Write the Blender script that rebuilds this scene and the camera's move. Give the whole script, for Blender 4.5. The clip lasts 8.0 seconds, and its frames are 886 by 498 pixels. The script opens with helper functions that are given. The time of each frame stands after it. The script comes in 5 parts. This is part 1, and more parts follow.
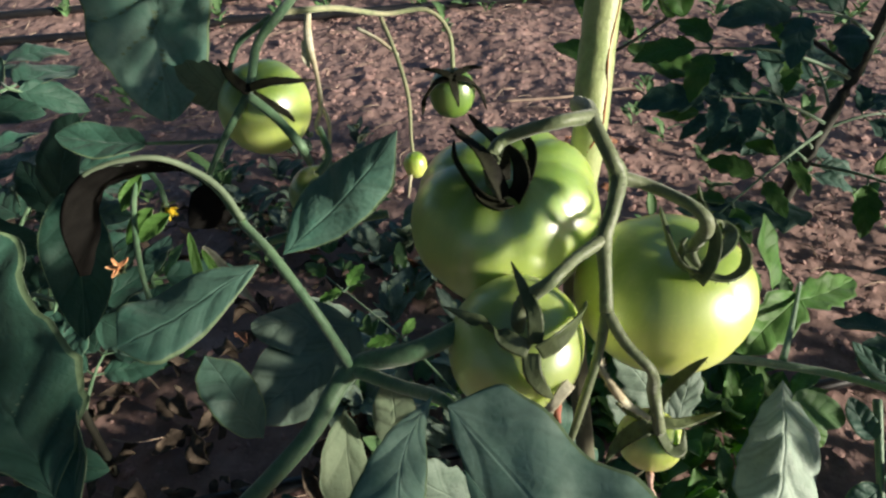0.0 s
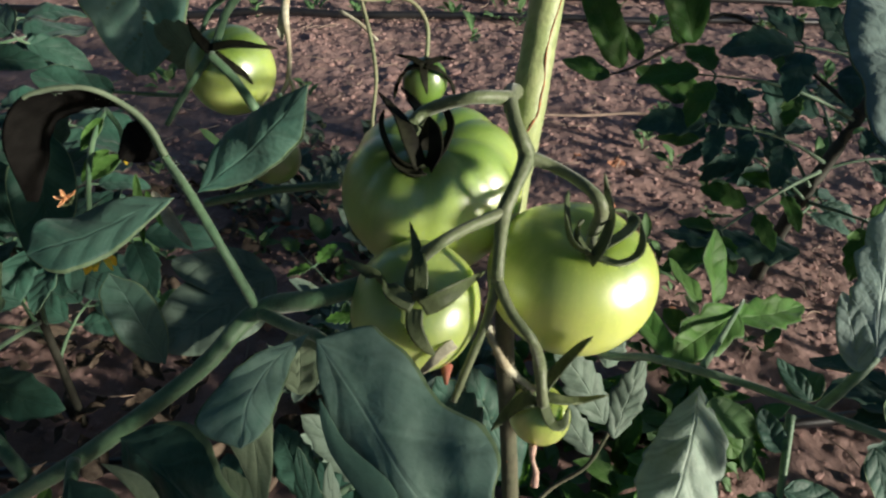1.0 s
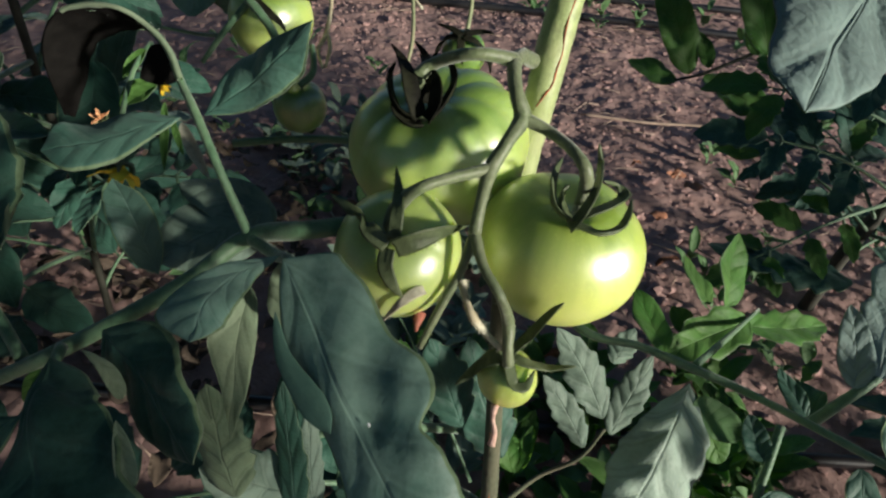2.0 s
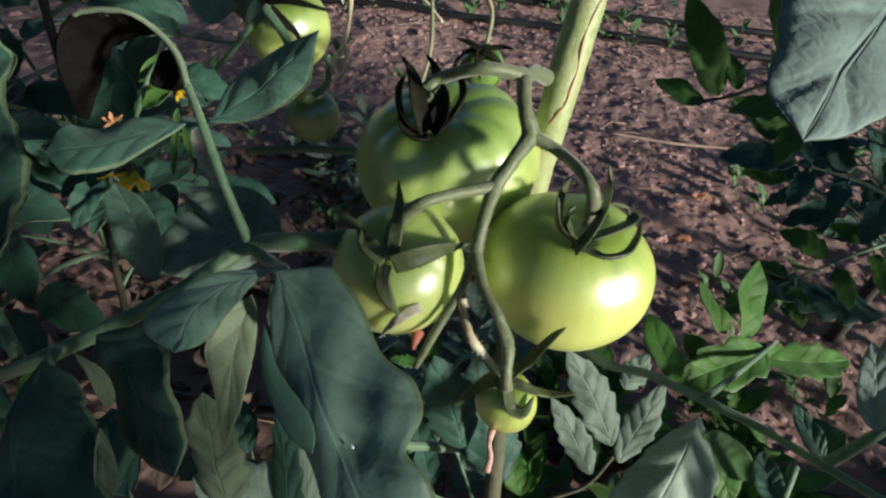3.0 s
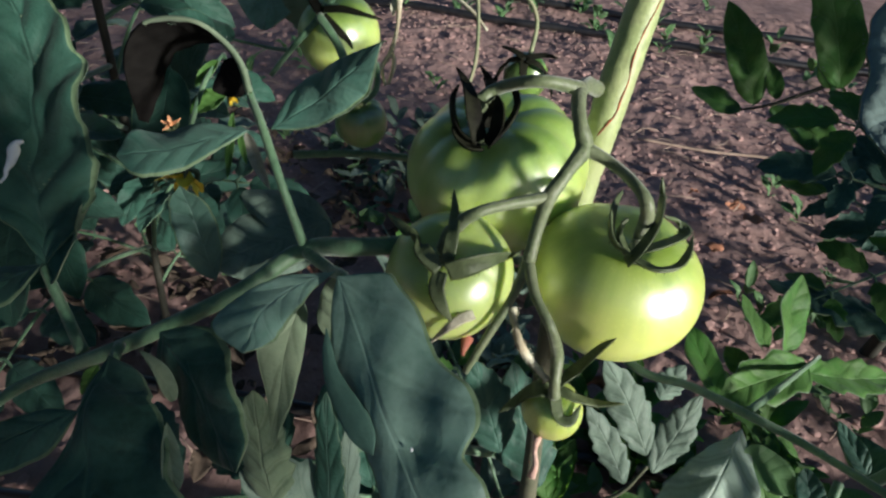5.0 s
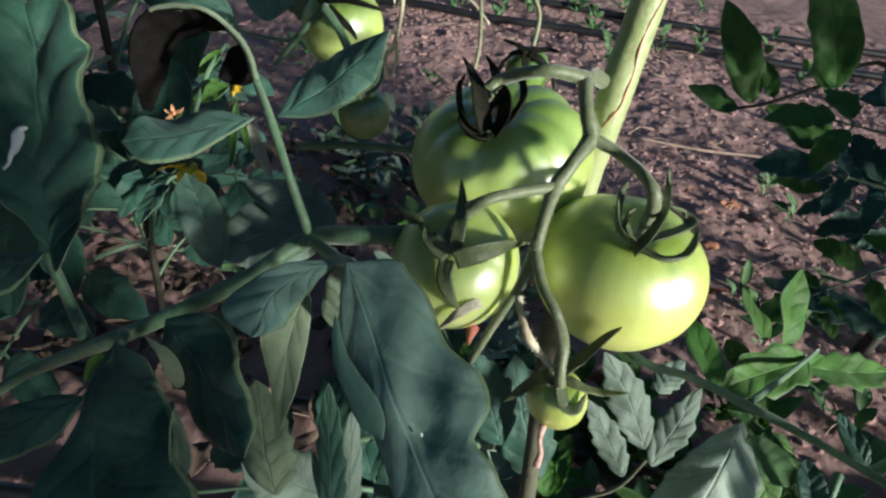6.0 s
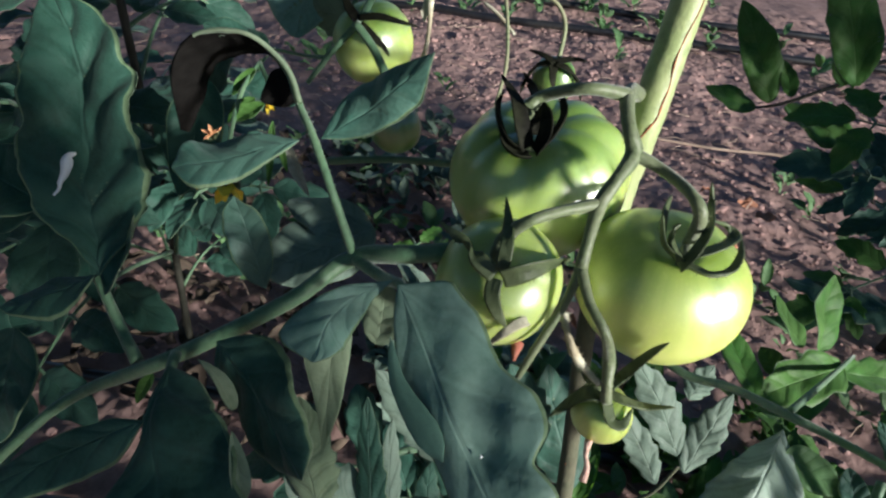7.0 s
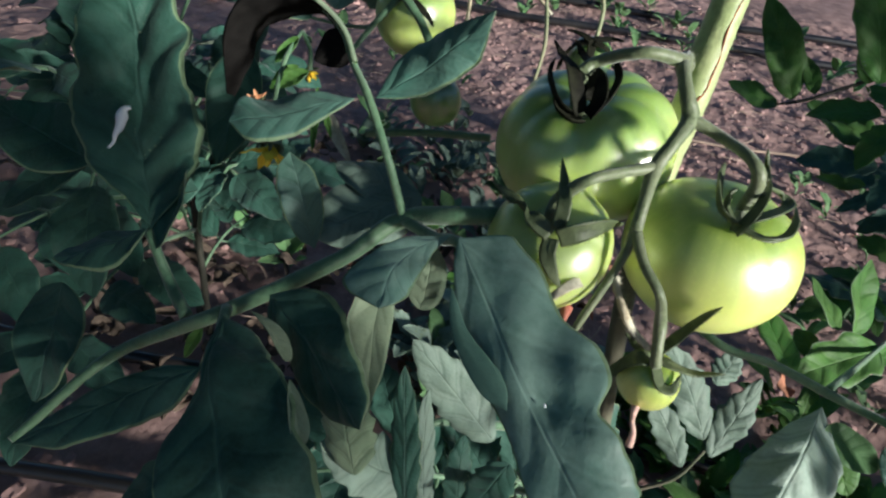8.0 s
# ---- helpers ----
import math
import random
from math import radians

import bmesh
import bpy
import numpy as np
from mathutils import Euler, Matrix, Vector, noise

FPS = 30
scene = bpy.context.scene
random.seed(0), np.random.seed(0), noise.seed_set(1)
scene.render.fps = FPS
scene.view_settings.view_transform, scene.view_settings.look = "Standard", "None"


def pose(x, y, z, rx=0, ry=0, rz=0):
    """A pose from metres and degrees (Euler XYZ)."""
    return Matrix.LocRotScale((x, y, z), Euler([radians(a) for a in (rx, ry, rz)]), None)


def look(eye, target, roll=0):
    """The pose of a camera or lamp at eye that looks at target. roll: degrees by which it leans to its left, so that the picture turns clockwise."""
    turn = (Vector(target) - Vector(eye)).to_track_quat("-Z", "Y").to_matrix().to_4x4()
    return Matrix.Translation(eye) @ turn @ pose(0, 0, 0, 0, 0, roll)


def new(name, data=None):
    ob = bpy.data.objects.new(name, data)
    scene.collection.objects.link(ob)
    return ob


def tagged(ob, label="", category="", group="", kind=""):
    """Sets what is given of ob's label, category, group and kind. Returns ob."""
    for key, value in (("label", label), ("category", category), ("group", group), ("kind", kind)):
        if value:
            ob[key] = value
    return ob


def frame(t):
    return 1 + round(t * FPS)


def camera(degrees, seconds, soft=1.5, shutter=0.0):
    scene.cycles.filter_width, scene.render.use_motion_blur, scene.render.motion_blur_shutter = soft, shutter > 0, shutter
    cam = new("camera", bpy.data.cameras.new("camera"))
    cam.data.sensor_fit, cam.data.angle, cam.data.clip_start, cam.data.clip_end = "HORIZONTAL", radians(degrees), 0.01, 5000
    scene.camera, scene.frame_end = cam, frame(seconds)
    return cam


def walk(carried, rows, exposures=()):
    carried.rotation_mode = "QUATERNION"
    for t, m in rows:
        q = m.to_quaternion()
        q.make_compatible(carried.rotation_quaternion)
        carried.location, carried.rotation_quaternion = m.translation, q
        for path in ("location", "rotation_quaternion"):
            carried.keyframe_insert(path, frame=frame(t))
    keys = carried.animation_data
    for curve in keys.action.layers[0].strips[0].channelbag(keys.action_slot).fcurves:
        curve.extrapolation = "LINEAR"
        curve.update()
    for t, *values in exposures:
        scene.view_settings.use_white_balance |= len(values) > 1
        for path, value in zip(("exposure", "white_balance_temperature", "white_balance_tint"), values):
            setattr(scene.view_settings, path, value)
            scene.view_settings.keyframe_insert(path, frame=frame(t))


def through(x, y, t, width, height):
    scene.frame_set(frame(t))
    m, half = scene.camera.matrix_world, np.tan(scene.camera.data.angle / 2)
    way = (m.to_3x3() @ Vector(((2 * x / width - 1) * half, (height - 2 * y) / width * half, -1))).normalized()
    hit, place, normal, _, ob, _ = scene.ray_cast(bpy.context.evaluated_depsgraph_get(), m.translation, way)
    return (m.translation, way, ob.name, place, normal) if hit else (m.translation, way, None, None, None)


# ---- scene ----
cam = camera(71.0, 8.0, soft=2.35)
PATH = [
    (0, (0.037, 0.048, 0.618), (-0.008, 1.606, -0.636), -0.7),
    (0.5, (0.046, 0.04, 0.618), (-0.031, 1.575, -0.662), -1.1),
    (1, (0.085, 0.028, 0.611), (-0.031, 1.607, -0.612), 4.0),
    (1.5, (0.116, 0.019, 0.603), (-0.089, 1.573, -0.64), 6.4),
    (1.7, (0.119, 0.017, 0.602), (-0.134, 1.560, -0.644), 6.6),
    (2.8, (0.126, 0.0265, 0.6005), (-0.240, 1.564, -0.622), 7.9),
    (3, (0.128, 0.027, 0.6), (-0.26, 1.564, -0.619), 7.5),
    (3.5, (0.121, 0.02, 0.606), (-0.32, 1.544, -0.611), 6.6),
    (4, (0.118, 0.019, 0.605), (-0.333, 1.539, -0.614), 6.4),
    (4.5, (0.113, 0.027, 0.615), (-0.332, 1.555, -0.596), 6.6),
    (4.7, (0.116, 0.021, 0.610), (-0.336, 1.543, -0.606), 6.8),
    (5.8, (0.117, 0.02, 0.600), (-0.321, 1.535, -0.628), 8.4),
    (6, (0.113, 0.016, 0.6), (-0.323, 1.538, -0.623), 8.1),
    (6.5, (0.099, 0.011, 0.614), (-0.374, 1.53, -0.597), 6.5),
    (7, (0.097, 0.013, 0.606), (-0.363, 1.525, -0.62), 6.6),
    (7.5, (0.084, 0.002, 0.592), (-0.355, 1.519, -0.635), 7.9),
    (8, (0.083, -0.004, 0.591), (-0.387, 1.505, -0.635), 7.8),
]
walk(cam, [(t, look(eye, target, roll)) for t, eye, target, roll in PATH],
     exposures=((0, 1.12, 6150, 7), (1.5, 0.66, 5950, 7), (3.5, 0.69, 5700, 9), (8, 1.06, 5450, 9)))

# ---- sky, sun ----
SUN_EL, SUN_AZ = radians(11), radians(-18)   # height, and turn from +x towards +y
sun_way = Vector((math.cos(SUN_EL) * math.cos(SUN_AZ), math.cos(SUN_EL) * math.sin(SUN_AZ), math.sin(SUN_EL)))
world = bpy.data.worlds.new("sky")
scene.world = world
world.use_nodes = True
_nt = world.node_tree
_sky = _nt.nodes.new("ShaderNodeTexSky")
_sky.sky_type = "NISHITA"
_sky.sun_disc = False
_sky.ozone_density = 2.2
_sky.sun_elevation = SUN_EL
_sky.sun_rotation = math.pi / 2 - SUN_AZ
_nt.links.new(_sky.outputs[0], _nt.nodes["Background"].inputs[0])
_nt.nodes["Background"].inputs[1].default_value = 0.045
sun = new("sun", bpy.data.lights.new("sun", "SUN"))
sun.data.energy = 5.0
sun.data.angle = radians(4.5)
sun.data.color = (1.0, 0.87, 0.7)
sun.matrix_world = look(sun_way * 5, (0, 0, 0))

# ---- materials ----


def material(name):
    m = bpy.data.materials.new(name)
    m.use_nodes = True
    nt = m.node_tree
    nt.nodes.clear()
    out = nt.nodes.new("ShaderNodeOutputMaterial")
    return m, nt, out


def node(nt, kind, links=(), **values):
    n = nt.nodes.new(kind)
    for key, v in values.items():
        if key in ("operation", "blend_type", "data_type", "noise_dimensions", "feature", "musgrave_type"):
            if key == "operation":
                n.operation = v
            elif key == "blend_type":
                n.blend_type = v
            elif key == "data_type":
                n.data_type = v
            elif key == "feature":
                n.feature = v
        else:
            n.inputs[int(key[1:]) if key[0] == "i" and key[1:].isdigit() else key.replace("_", " ")].default_value = v
    for key, sock in links:
        nt.links.new(sock, n.inputs[key])
    return n


def mathn(nt, op, a, b=None, c=None):
    n = nt.nodes.new("ShaderNodeMath")
    n.operation = op
    for i, v in enumerate((a, b, c)):
        if v is None:
            continue
        if isinstance(v, (int, float)):
            n.inputs[i].default_value = v
        else:
            nt.links.new(v, n.inputs[i])
    return n.outputs[0]


def mixc(nt, fac, a, b, mode="MIX"):
    n = nt.nodes.new("ShaderNodeMix")
    n.data_type = "RGBA"
    n.blend_type = mode
    for i, v in ((0, fac), (6, a), (7, b)):
        if isinstance(v, (int, float)):
            n.inputs[i].default_value = v
        elif isinstance(v, tuple):
            n.inputs[i].default_value = (*v, 1)
        else:
            nt.links.new(v, n.inputs[i])
    return n.outputs[2]


def noisen(nt, coord, scale, detail=4, rough=0.55):
    n = nt.nodes.new("ShaderNodeTexNoise")
    n.inputs["Scale"].default_value = scale
    n.inputs["Detail"].default_value = detail
    n.inputs["Roughness"].default_value = rough
    nt.links.new(coord, n.inputs["Vector"])
    return n.outputs[0]


def ramp(nt, fac, *stops):
    n = nt.nodes.new("ShaderNodeValToRGB")
    while len(n.color_ramp.elements) < len(stops):
        n.color_ramp.elements.new(0.5)
    for e, (p, c) in zip(n.color_ramp.elements, stops):
        e.position = p
        e.color = (*c, 1) if isinstance(c, tuple) else (c, c, c, 1)
    nt.links.new(fac, n.inputs[0])
    return n.outputs[0]


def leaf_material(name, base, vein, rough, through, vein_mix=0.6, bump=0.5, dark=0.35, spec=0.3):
    """Leaf surface: midrib, slanting side veins with crease shade in the colour, fine netting, blotches; some light
    comes through.
    """
    m, nt, out = material(name)
    uv = node(nt, "ShaderNodeUVMap").outputs[0]
    sep = node(nt, "ShaderNodeSeparateXYZ", [(0, uv)])
    s, v = sep.outputs[0], sep.outputs[1]
    obj = node(nt, "ShaderNodeTexCoord").outputs["Object"]
    rnd = node(nt, "ShaderNodeObjectInfo").outputs["Random"]
    wob = mathn(nt, "MULTIPLY", mathn(nt, "SUBTRACT", noisen(nt, obj, 55, 3), 0.5), 0.55)
    av = mathn(nt, "ABSOLUTE", mathn(nt, "SUBTRACT", mathn(nt, "MULTIPLY", v, 2.0), 1.0))
    mid = mathn(nt, "SUBTRACT", 1.0, mathn(nt, "MULTIPLY", av, 20.0))
    mid = mathn(nt, "MAXIMUM", mid, 0.0)
    vuv = nt.nodes.new("ShaderNodeUVMap")
    vuv.uv_map = "vein"
    ph = mathn(nt, "ADD", node(nt, "ShaderNodeSeparateXYZ", [(0, vuv.outputs[0])]).outputs[0], wob)
    tri_ = mathn(nt, "PINGPONG", ph, 0.5)
    lat = mathn(nt, "MAXIMUM", mathn(nt, "SUBTRACT", 1.0, mathn(nt, "MULTIPLY", tri_, 12.0)), 0.0)
    lat = mathn(nt, "MULTIPLY", lat, mathn(nt, "SUBTRACT", 1.0, mathn(nt, "MULTIPLY", av, 0.75)))
    veins = mathn(nt, "MAXIMUM", mid, mathn(nt, "MULTIPLY", lat, mathn(nt, "MULTIPLY_ADD", noisen(nt, obj, 60, 2), 1.6, -0.15)))
    vor = nt.nodes.new("ShaderNodeTexVoronoi")
    vor.feature = "DISTANCE_TO_EDGE"
    vor.inputs["Scale"].default_value = 330
    nt.links.new(obj, vor.inputs["Vector"])
    net = mathn(nt, "MINIMUM", mathn(nt, "MULTIPLY", vor.outputs[0], 3.0), 1.0)
    blot = noisen(nt, obj, 38, 5, 0.6)
    bloom = ramp(nt, noisen(nt, obj, 22, 4, 0.6), (0.4, 0.0), (0.64, 0.6))
    tone = ramp(nt, blot, (0.3, tuple(c * 0.5 for c in base)), (0.5, base), (0.7, tuple(min(1, c * 1.8) for c in base)))
    hsv = nt.nodes.new("ShaderNodeHueSaturation")
    hsv.inputs["Hue"].default_value = 0.5
    nt.links.new(mathn(nt, "MULTIPLY_ADD", rnd, 0.4, 0.8), hsv.inputs["Value"])
    tone = mixc(nt, bloom, tone, vein)
    nt.links.new(tone, hsv.inputs["Color"])
    fine = noisen(nt, obj, 260, 4, 0.6)
    dust = ramp(nt, mathn(nt, "MULTIPLY_ADD", fine, 0.45, mathn(nt, "MULTIPLY", noisen(nt, obj, 75, 3), 0.55)), (0.4, 0.0), (0.62, 0.6))
    col = mixc(nt, dust, hsv.outputs[0], vein)
    # shade of the creases along the side veins, put into the colour
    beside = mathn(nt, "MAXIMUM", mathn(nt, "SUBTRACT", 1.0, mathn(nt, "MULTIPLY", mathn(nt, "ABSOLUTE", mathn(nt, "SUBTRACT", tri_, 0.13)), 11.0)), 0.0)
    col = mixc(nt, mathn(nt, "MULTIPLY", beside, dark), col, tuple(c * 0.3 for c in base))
    col = mixc(nt, mathn(nt, "MULTIPLY", veins, vein_mix), col, vein)
    col = mixc(nt, mathn(nt, "MULTIPLY", mathn(nt, "SUBTRACT", 1.0, net), 0.18), col, vein)
    vor2 = nt.nodes.new("ShaderNodeTexVoronoi")
    vor2.feature = "SMOOTH_F1"
    vor2.inputs["Scale"].default_value = 150
    nt.links.new(obj, vor2.inputs["Vector"])
    crease = mathn(nt, "MINIMUM", mathn(nt, "MULTIPLY", tri_, 4.0), 1.0)
    height = mathn(nt, "ADD", mathn(nt, "MULTIPLY_ADD", crease, 0.28, mathn(nt, "MULTIPLY", tri_, 0.16)), mathn(nt, "MULTIPLY", net, 0.1))
    height = mathn(nt, "SUBTRACT", height, mathn(nt, "MULTIPLY", vor2.outputs[0], 0.5))
    height = mathn(nt, "SUBTRACT", height, mathn(nt, "MULTIPLY", mid, 0.5))
    height = mathn(nt, "ADD", height, mathn(nt, "MULTIPLY", blot, 0.4))
    height = mathn(nt, "ADD", height, mathn(nt, "MULTIPLY", fine, 0.25))
    bmp = node(nt, "ShaderNodeBump", [("Height", height)], Strength=bump, Distance=0.0014)
    bsdf = node(nt, "ShaderNodeBsdfPrincipled", [("Base Color", col), ("Normal", bmp.outputs[0])], Roughness=rough)
    bsdf.inputs["Specular IOR Level"].default_value = spec
    bsdf.inputs["Sheen Weight"].default_value = 0.12
    bsdf.inputs["Sheen Tint"].default_value = (0.8, 0.95, 0.9, 1)
    bsdf.inputs["Sheen Roughness"].default_value = 0.5
    tr = node(nt, "ShaderNodeBsdfTranslucent", [("Color", mixc(nt, 0.5, col, (0.24, 0.45, 0.03))), ("Normal", bmp.outputs[0])])
    mx = node(nt, "ShaderNodeMixShader", [(1, bsdf.outputs[0]), (2, tr.outputs[0])], i0=through)
    nt.links.new(mx.outputs[0], out.inputs[0])
    return m


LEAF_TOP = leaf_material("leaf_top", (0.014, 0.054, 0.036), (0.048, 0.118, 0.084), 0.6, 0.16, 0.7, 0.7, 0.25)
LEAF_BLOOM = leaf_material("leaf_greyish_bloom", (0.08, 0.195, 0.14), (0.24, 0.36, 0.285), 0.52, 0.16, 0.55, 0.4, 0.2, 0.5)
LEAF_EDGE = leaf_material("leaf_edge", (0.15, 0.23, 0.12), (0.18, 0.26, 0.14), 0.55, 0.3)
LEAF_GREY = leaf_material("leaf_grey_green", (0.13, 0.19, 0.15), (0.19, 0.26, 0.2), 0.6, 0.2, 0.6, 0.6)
# LEAF_GREY taken darker: shade among the low leaves is in the colour
LEAF_GREY_SHADED = leaf_material("leaf_grey_shaded", (0.085, 0.135, 0.1), (0.165, 0.225, 0.175), 0.6, 0.2, 0.7, 0.7)
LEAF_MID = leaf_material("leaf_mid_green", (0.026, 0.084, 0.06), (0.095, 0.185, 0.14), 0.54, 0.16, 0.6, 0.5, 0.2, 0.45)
# LEAF_GREY taken lighter: the sheen on one leaflet is in the colour
LEAF_GREY_SHEEN = leaf_material("leaf_grey_sheen", (0.22, 0.3, 0.235), (0.32, 0.4, 0.33), 0.6, 0.2, 0.5, 0.6, 0.3)
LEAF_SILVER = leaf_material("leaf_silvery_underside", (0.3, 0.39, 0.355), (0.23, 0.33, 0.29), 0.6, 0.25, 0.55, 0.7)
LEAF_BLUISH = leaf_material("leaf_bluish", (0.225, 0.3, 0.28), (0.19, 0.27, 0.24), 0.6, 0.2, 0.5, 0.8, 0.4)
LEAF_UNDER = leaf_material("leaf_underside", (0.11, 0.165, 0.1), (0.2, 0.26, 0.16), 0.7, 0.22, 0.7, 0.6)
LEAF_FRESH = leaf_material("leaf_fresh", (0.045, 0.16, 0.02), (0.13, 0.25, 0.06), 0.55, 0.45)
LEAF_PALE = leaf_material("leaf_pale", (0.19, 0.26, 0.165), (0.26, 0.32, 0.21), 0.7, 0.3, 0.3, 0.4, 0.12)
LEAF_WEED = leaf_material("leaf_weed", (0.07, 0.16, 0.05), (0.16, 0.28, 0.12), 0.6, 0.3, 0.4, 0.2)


def simple(name, base, rough=0.6, spread=0.25, scale=120.0, bump=0.3, sheen=0.0, spec=0.4, sub=0.0, second=None, big=14.0):
    """Base colour with two sizes of mottling and a fine bump."""
    m, nt, out = material(name)
    obj = node(nt, "ShaderNodeTexCoord").outputs["Object"]
    fine = noisen(nt, obj, scale, 5, 0.6)
    coarse = noisen(nt, obj, big, 3)
    lo, hi = tuple(c * (1 - spread) for c in base), tuple(min(1, c * (1 + spread)) for c in base)
    col = ramp(nt, fine, (0.3, lo), (0.7, hi))
    col = mixc(nt, ramp(nt, coarse, (0.4, 0.0), (0.65, 0.8)), col, second or lo)
    bmp = node(nt, "ShaderNodeBump", [("Height", fine)], Strength=bump, Distance=0.001)
    b = node(nt, "ShaderNodeBsdfPrincipled", [("Base Color", col), ("Normal", bmp.outputs[0])], Roughness=rough)
    b.inputs["Specular IOR Level"].default_value = spec
    b.inputs["Sheen Weight"].default_value = sheen
    if sub:
        b.inputs["Subsurface Weight"].default_value = sub
        b.inputs["Subsurface Radius"].default_value = (0.004, 0.006, 0.002)
        b.inputs["Subsurface Scale"].default_value = 1.0
    nt.links.new(b.outputs[0], out.inputs[0])
    return m


STEM = simple("stem_green", (0.27, 0.33, 0.13), 0.48, 0.22, 260, 0.45, 0.3, second=(0.33, 0.36, 0.17), big=40)
# darker copy of STEM: the shade on the lower stem is in this colour
STEM_SHADED = simple("stem_shaded", (0.075, 0.085, 0.05), 0.75, 0.35, 220, 0.6, 0.1, spec=0.2, second=(0.11, 0.1, 0.065), big=30)
STALK = simple("stalk_green", (0.066, 0.14, 0.068), 0.5, 0.3, 300, 0.6, 0.3, second=(0.1, 0.17, 0.088), big=60)
TRUSS = simple("truss_stalk", (0.1, 0.13, 0.058), 0.5, 0.35, 300, 0.5, 0.25, second=(0.128, 0.148, 0.076), big=70)
# dark sepals, taken to near black with their shade in the colour
SEPAL = simple("sepal_dark_shaded", (0.008, 0.008, 0.006), 0.75, 0.4, 300, 0.5, spec=0.08, second=(0.02, 0.022, 0.012), big=90)
SEPAL_OLIVE = simple("sepal_olive", (0.055, 0.075, 0.032), 0.5, 0.4, 300, 0.5, spec=0.4, second=(0.10, 0.125, 0.06), big=90)
DRY = simple("dry_stalk", (0.46, 0.45, 0.34), 0.8, 0.35, 300, 0.5, second=(0.36, 0.3, 0.19), big=60)
RUST = simple("dried_flower", (0.2, 0.045, 0.025), 0.8, 0.4, 300, 0.5, second=(0.3, 0.12, 0.08), big=60)
SCAR = simple("stem_split", (0.36, 0.11, 0.04), 0.85, 0.5, 250, 0.5, second=(0.09, 0.05, 0.03), big=80)
PINK = simple("dried_petal", (0.6, 0.36, 0.28), 0.8, 0.35, 400, 0.5, second=(0.7, 0.55, 0.45), big=120)
PETAL = simple("petal_yellow", (0.9, 0.72, 0.05), 0.6, 0.15, 200, 0.2, second=(0.85, 0.58, 0.03))
PETAL_DRY = simple("petal_withered", (0.8, 0.42, 0.2), 0.7, 0.25, 200, 0.3, second=(0.85, 0.6, 0.4))
CREAM = simple("white_dropping", (0.75, 0.78, 0.78), 0.7, 0.1, 300, 0.3)
TUBE = simple("drip_tube", (0.01, 0.01, 0.012), 0.3, 0.4, 90, 0.1, spec=0.6, second=(0.02, 0.019, 0.018), big=9)
BARK = simple("old_stem", (0.034, 0.034, 0.024), 0.7, 0.35, 150, 0.6)
LEAF_BLACK = simple("leaf_near_black", (0.007, 0.0066, 0.006), 0.95, 0.4, 160, 0.6, spec=0.08)
LEAF_FOLD = simple("leaf_folded_margin", (0.085, 0.165, 0.12), 0.65, 0.3, 200, 0.4, second=(0.06, 0.125, 0.09), big=50)
LITTER = simple("dead_leaf", (0.06, 0.047, 0.036), 0.9, 0.5, 160, 0.6, spec=0.15, second=(0.12, 0.09, 0.065), big=30)
LITTER_RED = simple("dead_leaf_rusty", (0.32, 0.15, 0.09), 0.9, 0.4, 160, 0.6, spec=0.15, second=(0.2, 0.11, 0.07), big=30)
STRAW = simple("straw", (0.42, 0.31, 0.24), 0.8, 0.35, 60, 0.3, big=5)


def fruit_material(name, shoulder, belly, rough=0.32):
    """Unripe fruit: darker green shoulders, pale belly, faint streaks down the sides, waxy skin."""
    m, nt, out = material(name)
    uv = node(nt, "ShaderNodeUVMap").outputs[0]
    sep = node(nt, "ShaderNodeSeparateXYZ", [(0, uv)])
    obj = node(nt, "ShaderNodeTexCoord").outputs["Object"]
    streak_uv = nt.nodes.new("ShaderNodeMapping")
    streak_uv.inputs["Scale"].default_value = (26, 2.2, 1)
    nt.links.new(uv, streak_uv.inputs[0])
    streak = noisen(nt, streak_uv.outputs[0], 1.0, 3)
    blot = noisen(nt, obj, 28, 4)
    fine = noisen(nt, obj, 500, 3)
    edge = mathn(nt, "ADD", sep.outputs[1], mathn(nt, "MULTIPLY", mathn(nt, "SUBTRACT", streak, 0.5), 0.35))
    edge = mathn(nt, "ADD", edge, mathn(nt, "MULTIPLY", mathn(nt, "SUBTRACT", blot, 0.5), 0.25))
    col = ramp(nt, edge, (0.12, shoulder), (0.55, belly), (1.0, tuple(min(1, c * 1.12) for c in belly)))
    col = mixc(nt, mathn(nt, "MULTIPLY", ramp(nt, fine, (0.55, 0.0), (0.75, 1.0)), 0.12), col, tuple(min(1, c * 1.5) for c in belly))
    bmp = node(nt, "ShaderNodeBump", [("Height", mathn(nt, "ADD", blot, mathn(nt, "MULTIPLY", fine, 0.06)))], Strength=0.14, Distance=0.002)
    b = node(nt, "ShaderNodeBsdfPrincipled", [("Base Color", col), ("Normal", bmp.outputs[0])], Roughness=rough)
    b.inputs["Specular IOR Level"].default_value = 1.0
    b.inputs["Coat IOR"].default_value = 1.7
    b.inputs["Subsurface Weight"].default_value = 0.65
    b.inputs["Subsurface Radius"].default_value = (0.012, 0.013, 0.004)
    b.inputs["Subsurface Scale"].default_value = 1.0
    b.inputs["Coat Weight"].default_value = 1.0
    b.inputs["Coat Roughness"].default_value = 0.33
    nt.links.new(b.outputs[0], out.inputs[0])
    return m


